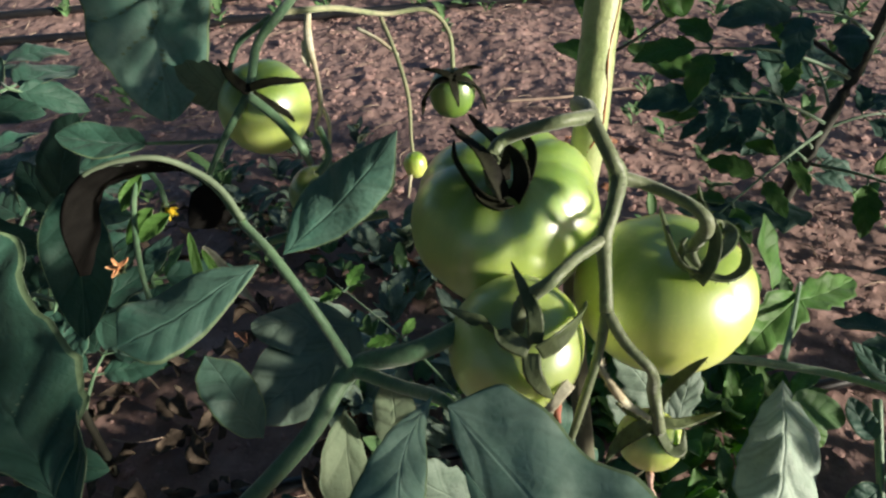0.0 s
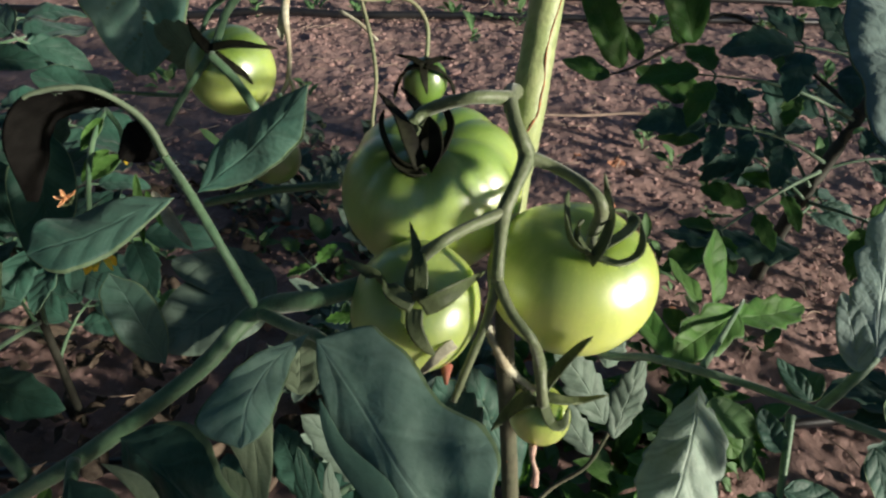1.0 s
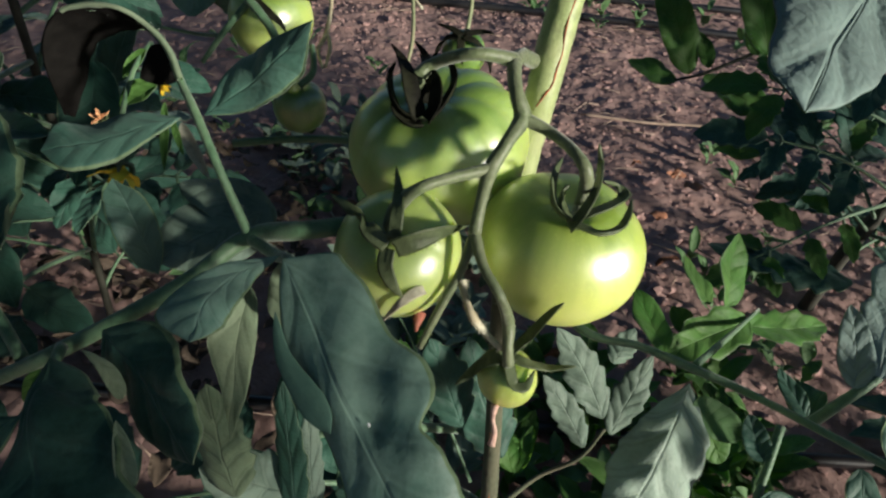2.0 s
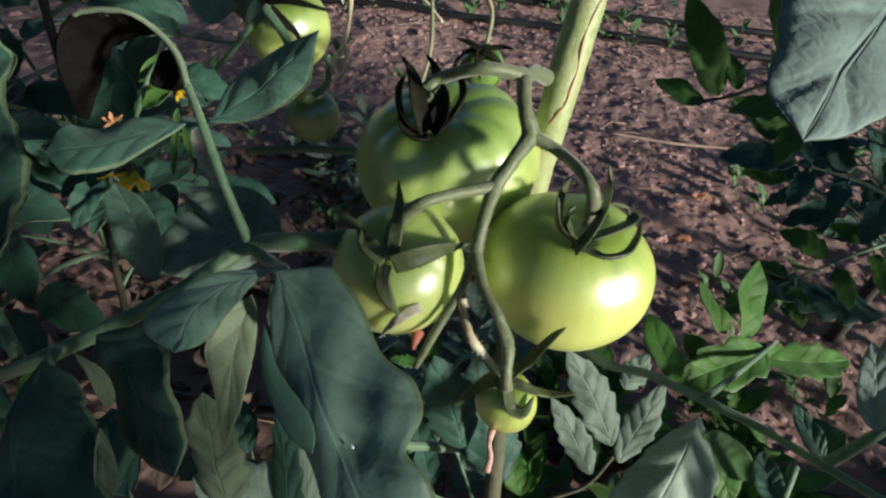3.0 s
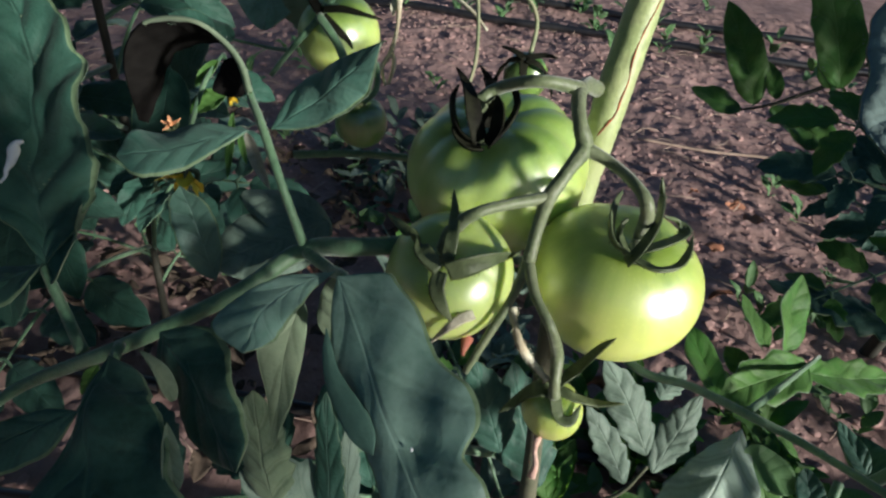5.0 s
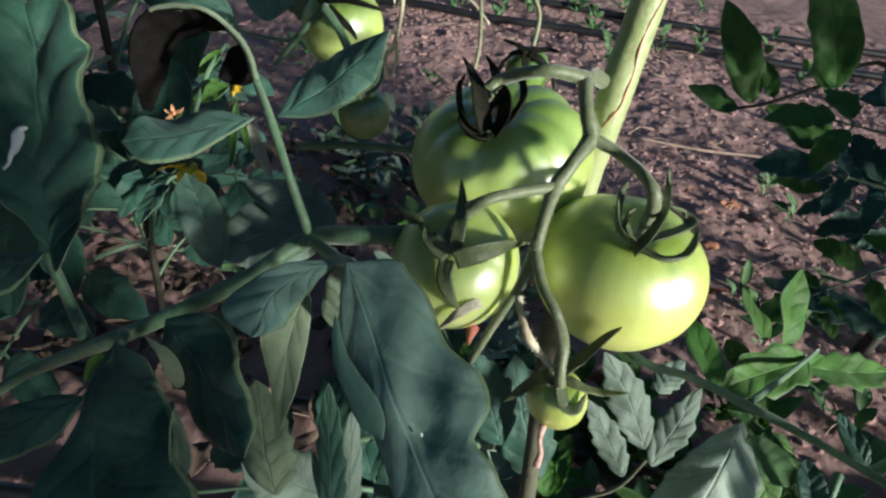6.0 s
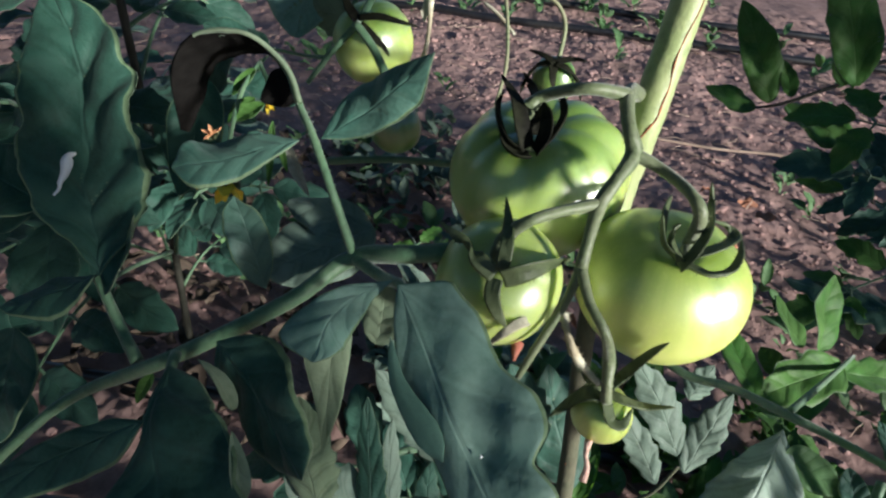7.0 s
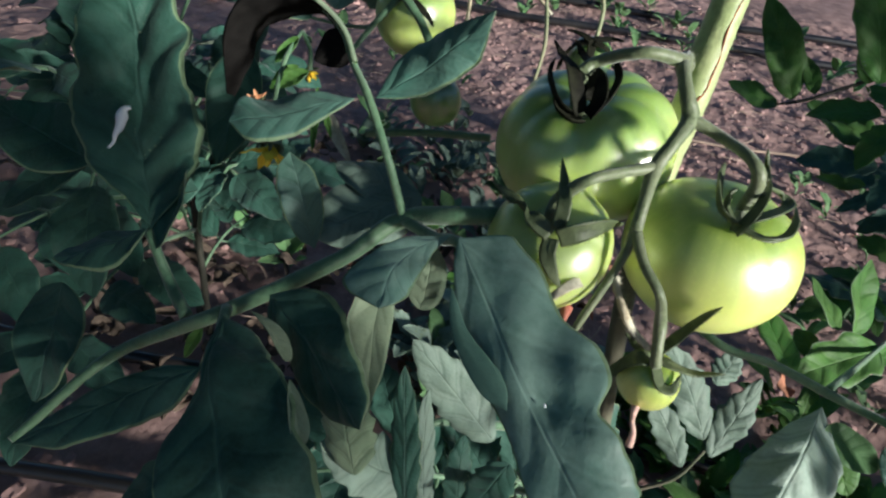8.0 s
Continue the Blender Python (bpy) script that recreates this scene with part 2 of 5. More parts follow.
FRUIT_GREEN = fruit_material("fruit_green", (0.2, 0.33, 0.06), (0.47, 0.57, 0.16), 0.36)
PEDICEL_DRY = simple("drying_stalk", (0.2, 0.23, 0.12), 0.6, 0.3, 300, 0.5, 0.2, second=(0.28, 0.27, 0.16), big=60)
FRUIT_MID = fruit_material("fruit_mid_green", (0.34, 0.45, 0.11), (0.48, 0.57, 0.18), 0.4)
FRUIT_DARK = fruit_material("fruit_dark_green", (0.07, 0.15, 0.025), (0.15, 0.26, 0.045), 0.4)
FRUIT_PALE = fruit_material("fruit_pale", (0.27, 0.39, 0.05), (0.6, 0.66, 0.18), 0.42)


def soil_material():
    m, nt, out = material("soil")
    obj = node(nt, "ShaderNodeTexCoord").outputs["Object"]
    a, b_, c = noisen(nt, obj, 2.2, 4), noisen(nt, obj, 24, 6, 0.65), noisen(nt, obj, 160, 5, 0.7)
    col = ramp(nt, b_, (0.3, (0.2, 0.128, 0.112)), (0.5, (0.33, 0.218, 0.192)), (0.72, (0.47, 0.315, 0.28)))
    col = mixc(nt, ramp(nt, a, (0.35, 0.0), (0.7, 0.55)), col, (0.17, 0.118, 0.1))
    col = mixc(nt, ramp(nt, c, (0.45, 0.0), (0.8, 0.5)), col, (0.42, 0.285, 0.255))
    h = mathn(nt, "ADD", mathn(nt, "MULTIPLY", b_, 1.0), mathn(nt, "MULTIPLY", c, 0.35))
    bmp = node(nt, "ShaderNodeBump", [("Height", h)], Strength=0.7, Distance=0.006)
    p = node(nt, "ShaderNodeBsdfPrincipled", [("Base Color", col), ("Normal", bmp.outputs[0])], Roughness=0.95)
    p.inputs["Specular IOR Level"].default_value = 0.15
    nt.links.new(p.outputs[0], out.inputs[0])
    return m


SOIL = soil_material()
CLOD = simple("soil_clod", (0.38, 0.247, 0.22), 0.95, 0.4, 120, 0.8, spec=0.15, second=(0.3, 0.195, 0.18), big=8)

# ---- mesh helpers ----
UP = Vector((0, 0, 1))


def part(name, bm, mats, parent=None, label=""):
    """Link a bmesh as one mesh object, under a thing or a part where one is given."""
    me = bpy.data.meshes.new(name)
    bm.to_mesh(me)
    bm.free()
    for p in me.polygons:
        p.use_smooth = True
    for m in mats if isinstance(mats, (list, tuple)) else (mats,):
        me.materials.append(m)
    ob = new(name, me)
    if parent is not None:
        ob.parent = parent
        if parent.type == "EMPTY":
            ob.matrix_parent_inverse = Matrix.Translation(-parent.location)
    if label:
        ob["label"] = label
    return ob


def thing(name, at, label, category, group=""):
    e = new(name)
    e.location = at
    e.empty_display_size = 0.05
    return tagged(e, label, category, group)


def spline(pts, per=6):
    """Catmull-Rom through points that carry a radius as their fourth number."""
    p = [np.array(q, float) for q in pts]
    p = [2 * p[0] - p[1]] + p + [2 * p[-1] - p[-2]]
    out = []
    for i in range(1, len(p) - 2):
        for k in range(per):
            t = k / per
            out.append(0.5 * (2 * p[i] + (p[i + 1] - p[i - 1]) * t + (2 * p[i - 1] - 5 * p[i] + 4 * p[i + 1] - p[i + 2]) * t * t + (3 * p[i] - p[i - 1] - 3 * p[i + 1] + p[i + 2]) * t ** 3))
    out.append(p[-2])
    return out


def tube(bm, pts, n=10, per=6, rough=0.06):
    """A round, slightly uneven stem through (x, y, z, radius) points, closed at both ends."""
    path = spline(pts, per)
    rings = []
    ref = Vector((0.31, 0.22, 0.93))
    for i, q in enumerate(path):
        a, b = path[max(i - 1, 0)], path[min(i + 1, len(path) - 1)]
        t = Vector(b[:3] - a[:3]).normalized()
        s = t.cross(ref)
        if s.length < 0.05:
            s = t.cross(Vector((1, 0, 0)))
        s.normalize()
        u = s.cross(t)
        ring = []
        for k in range(n):
            w = 2 * math.pi * k / n
            d = s * math.cos(w) + u * math.sin(w)
            c = Vector(q[:3])
            r = max(q[3], 0.0002) * (1 + rough * noise.noise((c + d * q[3]) * 160))
            ring.append(bm.verts.new(c + d * r))
        rings.append(ring)
    for a, b in zip(rings, rings[1:]):
        for k in range(n):
            bm.faces.new((a[k], a[(k + 1) % n], b[(k + 1) % n], b[k]))
    bm.faces.new(rings[0][::-1])
    bm.faces.new(rings[-1])
    return path


def blade(bm, base, tip, n, w, mid=None, bulge=0.0, fold=0.15, curl=0.0, teeth=0, depth=0.0, wave=0.12, peak=0.42, sides=(1.0, 1.0), seed=0, rim=0.04, puff=0.16, ns=34, nv=6, quilt=0.07, count=4.8, full=1.35, lobes=0, cut=0.0, notches=(), path=None, widths=None):
    """A leaf blade with two faces and a rim: midrib from base to tip, n the way its upper face looks, w its width.
    fold lifts both halves, curl bends the margins, teeth and depth cut them. path bends the midrib through points of its own;
    widths gives the two half widths, in millimetres, at even steps along it."""
    base, tip, n = Vector(base), Vector(tip), Vector(n).normalized()
    if mid is None:
        mid = (base + tip) / 2 + n * bulge * (tip - base).length
    ctrl = 2 * Vector(mid) - (base + tip) / 2
    rnd = random.Random(seed)
    ph = [rnd.random() * 6.28 for _ in range(4)]
    k = full
    ea, eb = k * peak, k * (1 - peak)
    way = tip - base
    ctrl = ctrl + way.cross(n) * rnd.uniform(-0.09, 0.09)
    twist = 0.0 if path else rnd.uniform(-0.35, 0.35)
    line = spline([(*p, 0) for p in path], 14) if path else None
    half = [[q[0] / 1000 for q in spline([(0, 0), *((x, 0) for x in side_), (0, 0)], 8)] for side_ in widths] if widths else None
    top_w = peak ** ea * (1 - peak) ** eb
    bm.loops.layers.uv.verify()
    if bm.loops.layers.uv.get("vein") is None:
        bm.loops.layers.uv.new("vein")
    uvl, vnl = bm.loops.layers.uv.verify(), bm.loops.layers.uv.get("vein")
    cnt = count * rnd.uniform(0.8, 1.05)
    offs, lean_ = (rnd.random(), rnd.random()), rnd.uniform(1.1, 1.6)
    grid, uvs = [], {}
    for i in range(ns + 1):
        s = i / ns
        c = base * (1 - s) ** 2 + ctrl * 2 * s * (1 - s) + tip * s * s
        t = ((ctrl - base) * (1 - s) + (tip - ctrl) * s).normalized()
        if line:
            i0 = min(int(s * (len(line) - 1)), len(line) - 2)
            u = s * (len(line) - 1) - i0
            c = Vector(line[i0][:3] * (1 - u) + line[i0 + 1][:3] * u)
            t = Vector(line[min(i0 + 4, len(line) - 1)][:3] - line[max(i0 - 3, 0)][:3]).normalized()
        side = t.cross(n).normalized()
        up = side.cross(t)
        turn = Matrix.Rotation(twist * (s - 0.35), 3, t)
        side, up = turn @ side, turn @ up
        se = min(max(s, 0.004), 0.996)
        hw0 = 0.5 * w * (se ** ea) * ((1 - se) ** eb) / top_w
        row = []
        for j in range(-nv, nv + 1):
            v = j / nv
            if abs(j) == nv - 1 and nv > 4:
                v = math.copysign(1 - rim, j)
            hw = hw0 * (sides[0] if v < 0 else sides[1])
            if half:
                hl = half[0 if v < 0 else 1]
                hw = max(float(np.interp(s * (len(hl) - 1), range(len(hl)), hl)), 0.0002)
                hw *= 1 + 0.05 * abs(v) * noise.noise((s * 13, v, ph[0]))
            if teeth:
                f = (s * teeth + (0.4 if v < 0 else 0.0)) % 1.0
                hw *= 1 - depth * abs(v) * (1 - f if f > 0.25 else f * 3)
            for sd, s0, dp, wd in notches:
                if sd * v > 0:
                    hw *= 1 - dp * abs(v) * math.exp(-((s - s0) / wd) ** 2)
            if lobes:
                hw *= 1 - cut * abs(v) * (1 - abs(math.sin(math.pi * (s * lobes + (0.3 if v < 0 else 0.0)))) ** 0.45) * min(1, 5 * (1 - s))
            phase = cnt * (s + 0.035 * math.sin(s * 8 + ph[3])) - lean_ * abs(v) + 0.4 * v * v + offs[0 if v < 0 else 1] + 0.12 * noise.noise((c + side * hw * v) * 70)
            vein = 2 * (abs((phase % 1.0) - 0.5)) ** 1.5
            lift = fold * abs(v) * hw + curl * v * v * hw - quilt * hw * vein * (1 - 0.5 * abs(v))
            lift += wave * hw * v * v * math.sin(s * 9 + ph[0 if v < 0 else 1]) + wave * 0.5 * hw * math.sin(s * 5 + ph[2]) * v
            lift += puff * hw * noise.noise((c + side * hw * v) * 55)
            if abs(j) == nv and nv > 4:
                lift -= rim * hw * 0.9
            x = hw * v * (1 - 0.18 * abs(fold + curl) * abs(v))
            p = c + side * x + up * lift
            a, b = bm.verts.new(p + up * 0.0002), bm.verts.new(p - up * 0.0002)
            uvs[a] = uvs[b] = ((s, v / 2 + 0.5), (phase, abs(v)))
            row.append((a, b))
        grid.append(row)
    made = []
    m = 2 * nv
    for i in range(ns):
        for j in range(m):
            q = (grid[i][j], grid[i][j + 1], grid[i + 1][j + 1], grid[i + 1][j])
            f = bm.faces.new([x[0] for x in q])
            g = bm.faces.new([x[1] for x in reversed(q)])
            g.material_index = 1
            if nv > 4 and j in (0, m - 1):
                f.material_index = 2
            made += [f, g]
        for j in (0, m):
            f = bm.faces.new((grid[i][j][0], grid[i + 1][j][0], grid[i + 1][j][1], grid[i][j][1]))
            f.material_index = 1
            made.append(f)
    for f in made:
        for l in f.loops:
            l[uvl].uv, l[vnl].uv = uvs[l.vert]


def leaflet(parent, base, tip, n, w, mats=None, label="", stalk=0.0012, **kw):
    """One leaflet: blade with its raised midrib."""
    bm = bmesh.new()
    if mats and mats[0] in (LEAF_FRESH, LEAF_WEED):
        kw.setdefault("quilt", 0.045)
    blade(bm, base, tip, n, w, **kw)
    mats = mats or (LEAF_TOP, LEAF_UNDER)
    return part("leaflet", bm, (*mats[:2], LEAF_EDGE if mats[0] in (LEAF_TOP, LEAF_BLOOM, LEAF_MID, LEAF_FRESH) else mats[0]), parent, label)


def shaped_leaflet(parent, path, n, left, right, mats=None, label="", **kw):
    """One leaflet whose midrib runs through the points of path, with its own half widths (millimetres) on both sides."""
    kw = {**dict(ns=56, nv=9, fold=-0.06, curl=-0.12, quilt=0.05, puff=0.2, wave=0.12, rim=0.075), **kw}
    return leaflet(parent, path[0], path[-1], n, 0.03, mats, label, path=path, widths=(left, right), **kw)


def curled_leaflet(parent, outer, inner, mats, label=""):
    """A leaflet curled over lengthwise: outer and inner are its two margins from base to tip; its rim has a colour of its own."""
    oo = [Vector(q[:3]) for q in spline([(*p, 0) for p in outer], 8)]
    ii = [Vector(q[:3]) for q in spline([(*p, 0) for p in inner], 8)]
    bm = bmesh.new()
    nv, rows = 10, []
    for k, (a, b) in enumerate(zip(oo, ii)):
        t = (oo[min(k + 1, len(oo) - 1)] - oo[max(k - 1, 0)]).normalized()
        up = t.cross(b - a).normalized()
        row = []
        for j in range(nv + 1):
            v = (j / nv) ** 1.3
            p = a.lerp(b, v) + up * (b - a).length * (0.02 * math.sin(math.pi * v) + 0.04 * noise.noise((a + (b - a) * v) * 120))
            row.append((bm.verts.new(p + up * 0.0003), bm.verts.new(p - up * 0.0003)))
        # the rim stands up a little as a thin roll
        g = 1 - 0.7 * k / len(oo)
        out = -(b - a).normalized()
        row.insert(0, (bm.verts.new(a + out * 0.0022 * g + up * 0.0014 * g), bm.verts.new(a + out * 0.0026 * g - up * 0.0012 * g)))
        rows.append(row)
    for k, (r0, r1) in enumerate(zip(rows, rows[1:])):
        rim = k < 0.66 * len(rows)
        for j in range(nv + 1):
            for side in (0, 1):
                q = [r0[j][side], r0[j + 1][side], r1[j + 1][side], r1[j][side]]
                f = bm.faces.new(q if side == 0 else q[::-1])
                f.material_index = 2 if j < 2 and rim else side
        for j in (0, nv + 1):
            f = bm.faces.new((r0[j][0], r1[j][0], r1[j][1], r0[j][1]))
            f.material_index = 2 if rim else 0
    return part("leaflet", bm, mats, parent, label)


def add_hair(bm, a, d, ln):
    """One fine tapering hair from a, along d."""
    s = d.orthogonal().normalized() * 0.00014
    o = d.cross(s)
    v = [bm.verts.new(x) for x in (a + s, a - s / 2 + o, a - s / 2 - o, a + d * ln)]
    for q in ((0, 1, 3), (1, 2, 3), (2, 0, 3)):
        bm.faces.new([v[x] for x in q])


def stalk(parent, name, pts, mat=None, label="", n=10, hairs=0, seed=0):
    bm = bmesh.new()
    path = tube(bm, pts, n)
    rnd = random.Random(seed)
    for _ in range(hairs):
        d = Vector((rnd.gauss(0, 1), rnd.gauss(0, 1), rnd.gauss(0, 1))).normalized()
        i = min(rnd.randrange(len(path)), len(path) - 2)
        f = rnd.random()
        c = Vector(path[i][:3]).lerp(Vector(path[i + 1][:3]), f)
        r = path[i][3]
        d -= d.project(Vector(path[i + 1][:3] - path[i][:3]))
        d.normalize()
        add_hair(bm, c + d * r * 0.95, (d + Vector((rnd.gauss(0, 0.2), rnd.gauss(0, 0.2), rnd.gauss(0, 0.2)))).normalized(), rnd.uniform(0.0008, 0.0022))
    return part(name, bm, mat or STALK, parent, label)


def fruit(parent, c, axis, r, h, mat, ribs=5, rib=0.05, dent=0.18, seed=0, label="", lean=0.0):
    """A ribbed, flattened fruit: c its centre, axis the way its stem end looks, r across, h half its height."""
    c, axis = Vector(c), Vector(axis).normalized()
    e1 = axis.orthogonal().normalized()
    e2 = axis.cross(e1)
    bm = bmesh.new()
    uvl = bm.loops.layers.uv.verify()
    nu, nv = 80, 44
    rnd = random.Random(seed)
    ph = [rnd.uniform(-0.5, 0.5) for _ in range(ribs + 1)]
    rows = []
    for i in range(nv + 1):
        th = math.pi * i / nv
        row = []
        for j in range(nu):
            w = 2 * math.pi * j / nu
            ridge = abs(math.sin(0.5 * ribs * w + 0.5 * math.sin(w + ph[0]) + ph[1])) ** 0.75
            groove = (1 - ridge) * rib * (0.35 + 0.9 * max(math.cos(th), 0) + 0.3 * math.sin(th))
            rad = math.sin(th) ** 0.86 * r * (1 - groove) * (1 + 0.03 * math.sin(2 * w + ph[2] * 6))
            z = math.cos(th) * h
            if th < 1.1:
                z -= h * dent * (1 - th / 1.1) ** 2 * 1.6 + h * groove * 0.9 * math.sin(th)
            if th > 2.5:
                z += h * 0.12 * ((th - 2.5) / 0.64) ** 2
            q = c + e1 * rad * math.cos(w) + e2 * rad * math.sin(w) + axis * z + e1 * lean * z
            row.append(bm.verts.new(q))
        rows.append(row)
    for i in range(nv):
        for j in range(nu):
            f = bm.faces.new((rows[i][j], rows[i + 1][j], rows[i + 1][(j + 1) % nu], rows[i][(j + 1) % nu]))
            for l, (a, b) in zip(f.loops, ((j, i), (j, i + 1), (j + 1, i + 1), (j + 1, i))):
                l[uvl].uv = (a / nu, b / nv)
    bmesh.ops.remove_doubles(bm, verts=rows[0] + rows[-1], dist=1e-6)
    return part("tomato", bm, mat, parent, label)


def sepal(parent, pts, w, n, mat=None, label=""):
    """A pointed sepal through the points given, w wide, its inner face looking along n."""
    path = [Vector(q) for q in spline([(*p, 0) for p in pts], 6) and [q[:3] for q in spline([(*p, 0) for p in pts], 6)]]
    n = Vector(n)
    bm = bmesh.new()
    rows = []
    m = len(path) - 1
    for i, c in enumerate(path):
        s = i / m
        t = (path[min(i + 1, m)] - path[max(i - 1, 0)]).normalized()
        side = t.cross(n).normalized()
        up = side.cross(t)
        hw = 0.62 * w * (0.75 + 0.7 * s) * (1 - s ** 1.4) + 0.0002
        row = []
        for k in range(8):
            a = 2 * math.pi * k / 8
            x, y = math.cos(a) * hw, math.sin(a) * min(hw, 0.0008) + 0.45 * hw * abs(math.cos(a))
            row.append(bm.verts.new(c + side * x + up * y))
        rows.append(row)
    for a, b in zip(rows, rows[1:]):
        for k in range(8):
            bm.faces.new((a[k], a[(k + 1) % 8], b[(k + 1) % 8], b[k]))
    bm.faces.new(rows[0][::-1])
    bm.faces.new(rows[-1])
    rnd = random.Random(len(path) + int(w * 1e5))
    for _ in range(70):
        row = rows[rnd.randrange(1, m)]
        a = row[rnd.choice((0, 4, 0, 4, 2, 6))].co
        d = (a - sum((v.co for v in row), Vector()) / 8).normalized() + Vector((rnd.gauss(0, 0.5), rnd.gauss(0, 0.5), rnd.gauss(0, 0.5)))
        add_hair(bm, a, d.normalized(), rnd.uniform(0.0006, 0.0015))
    return part("sepal", bm, mat or SEPAL, parent, label)


def compound(plant, base, tip, n, size, pairs=2, sag=0.1, r=0.0016, mats=None, seed=0, teeth=4, depth=0.35, width=0.55, label=""):
    """A whole compound leaf: a stalk with leaflets in pairs and one at the end."""
    rnd = random.Random(seed)
    base, tip, n = Vector(base), Vector(tip), Vector(n).normalized()
    ln = (tip - base).length
    mid = (base + tip) / 2 + n * sag * ln
    ctrl = 2 * mid - (base + tip) / 2

    def on(s):
        return base * (1 - s) ** 2 + ctrl * 2 * s * (1 - s) + tip * s * s

    st = stalk(plant, "leaf_stalk", [(*on(s), r * (1 - 0.6 * s)) for s in (0, 0.3, 0.6, 1.0)], label=label, n=7)
    t_end = (tip - ctrl).normalized()
    kw = dict(teeth=teeth, depth=depth, wave=0.15, ns=24, nv=4)
    leaflet(st, tip, tip + (t_end + n * rnd.uniform(-0.3, 0.1)) * size, n, size * width * 1.1, mats, bulge=0.06, seed=seed, **kw)
    for k in range(pairs):
        s = 0.4 + 0.5 * k / max(pairs - 1, 1) if pairs > 1 else 0.6
        c = on(s)
        t = ((ctrl - base) * (1 - s) + (tip - ctrl) * s).normalized()
        for sd in (-1, 1):
            d = (t.cross(n) * sd + t * rnd.uniform(0.25, 0.6) + n * rnd.uniform(-0.45, 0.1)).normalized()
            sz = size * rnd.uniform(0.65, 0.95)
            nn = (n + d * rnd.uniform(-0.2, 0.3) + t * rnd.uniform(-0.3, 0.3)).normalized()
            stalk(st, "leaflet_stalk", [(*c, r * 0.6), (*(c + d * sz * 0.12), r * 0.5), (*(c + d * sz * 0.2), r * 0.3)], n=6)
            b0 = c + d * sz * 0.15
            leaflet(st, b0, b0 + d * sz, nn, sz * width, mats, bulge=0.08, seed=seed * 7 + k * 2 + sd, **kw)
    return st


# ---- ground ----
ROW = 0.245   # the rows run along (1, ROW)


def ground_height(x, y):
    out = max(abs(x) - 1.5, y - 2.6, 0.1 - y, 0.0)

    def lump(amp, f, seed, reach):
        return amp * noise.noise((x * f, y * f, seed)) * (1 - out / reach) if out < reach else 0.0
    h = lump(0.012, 3, 0, 2.5) + lump(0.006, 8, 4, 0.9) + lump(0.0042, 26, 9, 0.22)
    h += abs(lump(0.0045, 48, 2, 0.1)) + lump(0.0024, 95, 7, 0.03)
    return h * min(1.0, 6 / (1 + abs(x) + abs(y)))


def build_ground():
    def axis(lo, hi, step, far):
        a = list(np.arange(lo, hi, step))
        d, x = step, hi
        while x < far:
            a.append(x)
            d *= 1.1
            x += d
        a.append(far)
        d, x, b = step, lo, []
        while x > -far:
            d *= 1.1
            x -= d
            b.append(x)
        return sorted(b) + a
    xs, ys = axis(-1.5, 1.5, 0.0065, 400), axis(0.1, 2.6, 0.0065, 400)
    verts = [(x, y, ground_height(x, y)) for y in ys for x in xs]
    nx = len(xs)
    faces = [(j * nx + i, j * nx + i + 1, (j + 1) * nx + i + 1, (j + 1) * nx + i) for j in range(len(ys) - 1) for i in range(nx - 1)]
    me = bpy.data.meshes.new("ground")
    me.from_pydata(verts, [], faces)
    for p in me.polygons:
        p.use_smooth = True
    me.materials.append(SOIL)
    return tagged(new("ground", me), "reddish brown tilled garden soil, dry and crumbly", "ground", kind="structure")


build_ground()


def drip_tube(y0, x0, x1, r=0.008, seed=0, label="black plastic drip irrigation hose lying on the soil"):
    rnd = random.Random(seed)
    pts = []
    x = x0
    while x <= x1:
        y = y0 + ROW * x + rnd.uniform(-0.006, 0.006)
        pts.append((x, y, ground_height(x, y) + r * 0.9 + 0.006, r))
        x += 0.22
    bm = bmesh.new()
    tube(bm, pts, 14, 5, 0.0)
    tagged(part("drip_hose", bm, TUBE), label, "hose", "drip hoses")


drip_tube(0.268, -4.0, 4.0, 0.008, 1)
drip_tube(0.43, -4.0, 4.0, 0.008, 2)
drip_tube(1.97, -5.0, 5.0, 0.0115, 3)
drip_tube(2.205, -5.0, 5.0, 0.0115, 4)

# ---- the tomato plant in the middle ----

plant = thing("tomato_plant", (0.118, 0.32, 0.0), "green tomato plant bearing unripe fruit, rooted in soil", "tomato plant")
stalk(plant, "stem_base", [(0.128, 0.32, -0.02, 0.009), (0.136, 0.262, 0.08, 0.0072), (0.128, 0.252, 0.2, 0.0058), (0.118, 0.2660, 0.2727, 0.0054), (0.1045, 0.2935, 0.3571, 0.0058), (0.1012, 0.3090, 0.4080, 0.0066), (0.1001, 0.3174, 0.4370, 0.0070)], STEM_SHADED, "dull grey-brown stem base", 16, 120, 2)
stalk(plant, "stem_split", [(0.1175, 0.2605, 0.2700, 0.0006), (0.1205, 0.2575, 0.2540, 0.0016), (0.1235, 0.2540, 0.2380, 0.0018), (0.1265, 0.2490, 0.2200, 0.0012), (0.1280, 0.2470, 0.2050, 0.0006)], SCAR, "rusty brown split in the stem", 8)
stalk(plant, "main_stem", [(0.1010, 0.3100, 0.4120, 0.0070), (0.1001, 0.3174, 0.4370, 0.0078), (0.1015, 0.322, 0.470, 0.0083), (0.102, 0.331, 0.490, 0.0088), (0.1028, 0.338, 0.508, 0.0085), (0.1045, 0.35, 0.54, 0.0084), (0.1075, 0.37, 0.6, 0.0083), (0.113, 0.385, 0.72, 0.007), (0.115, 0.38, 1.02, 0.005)], STEM, "thick pale green main stem", 18, 260, 1)
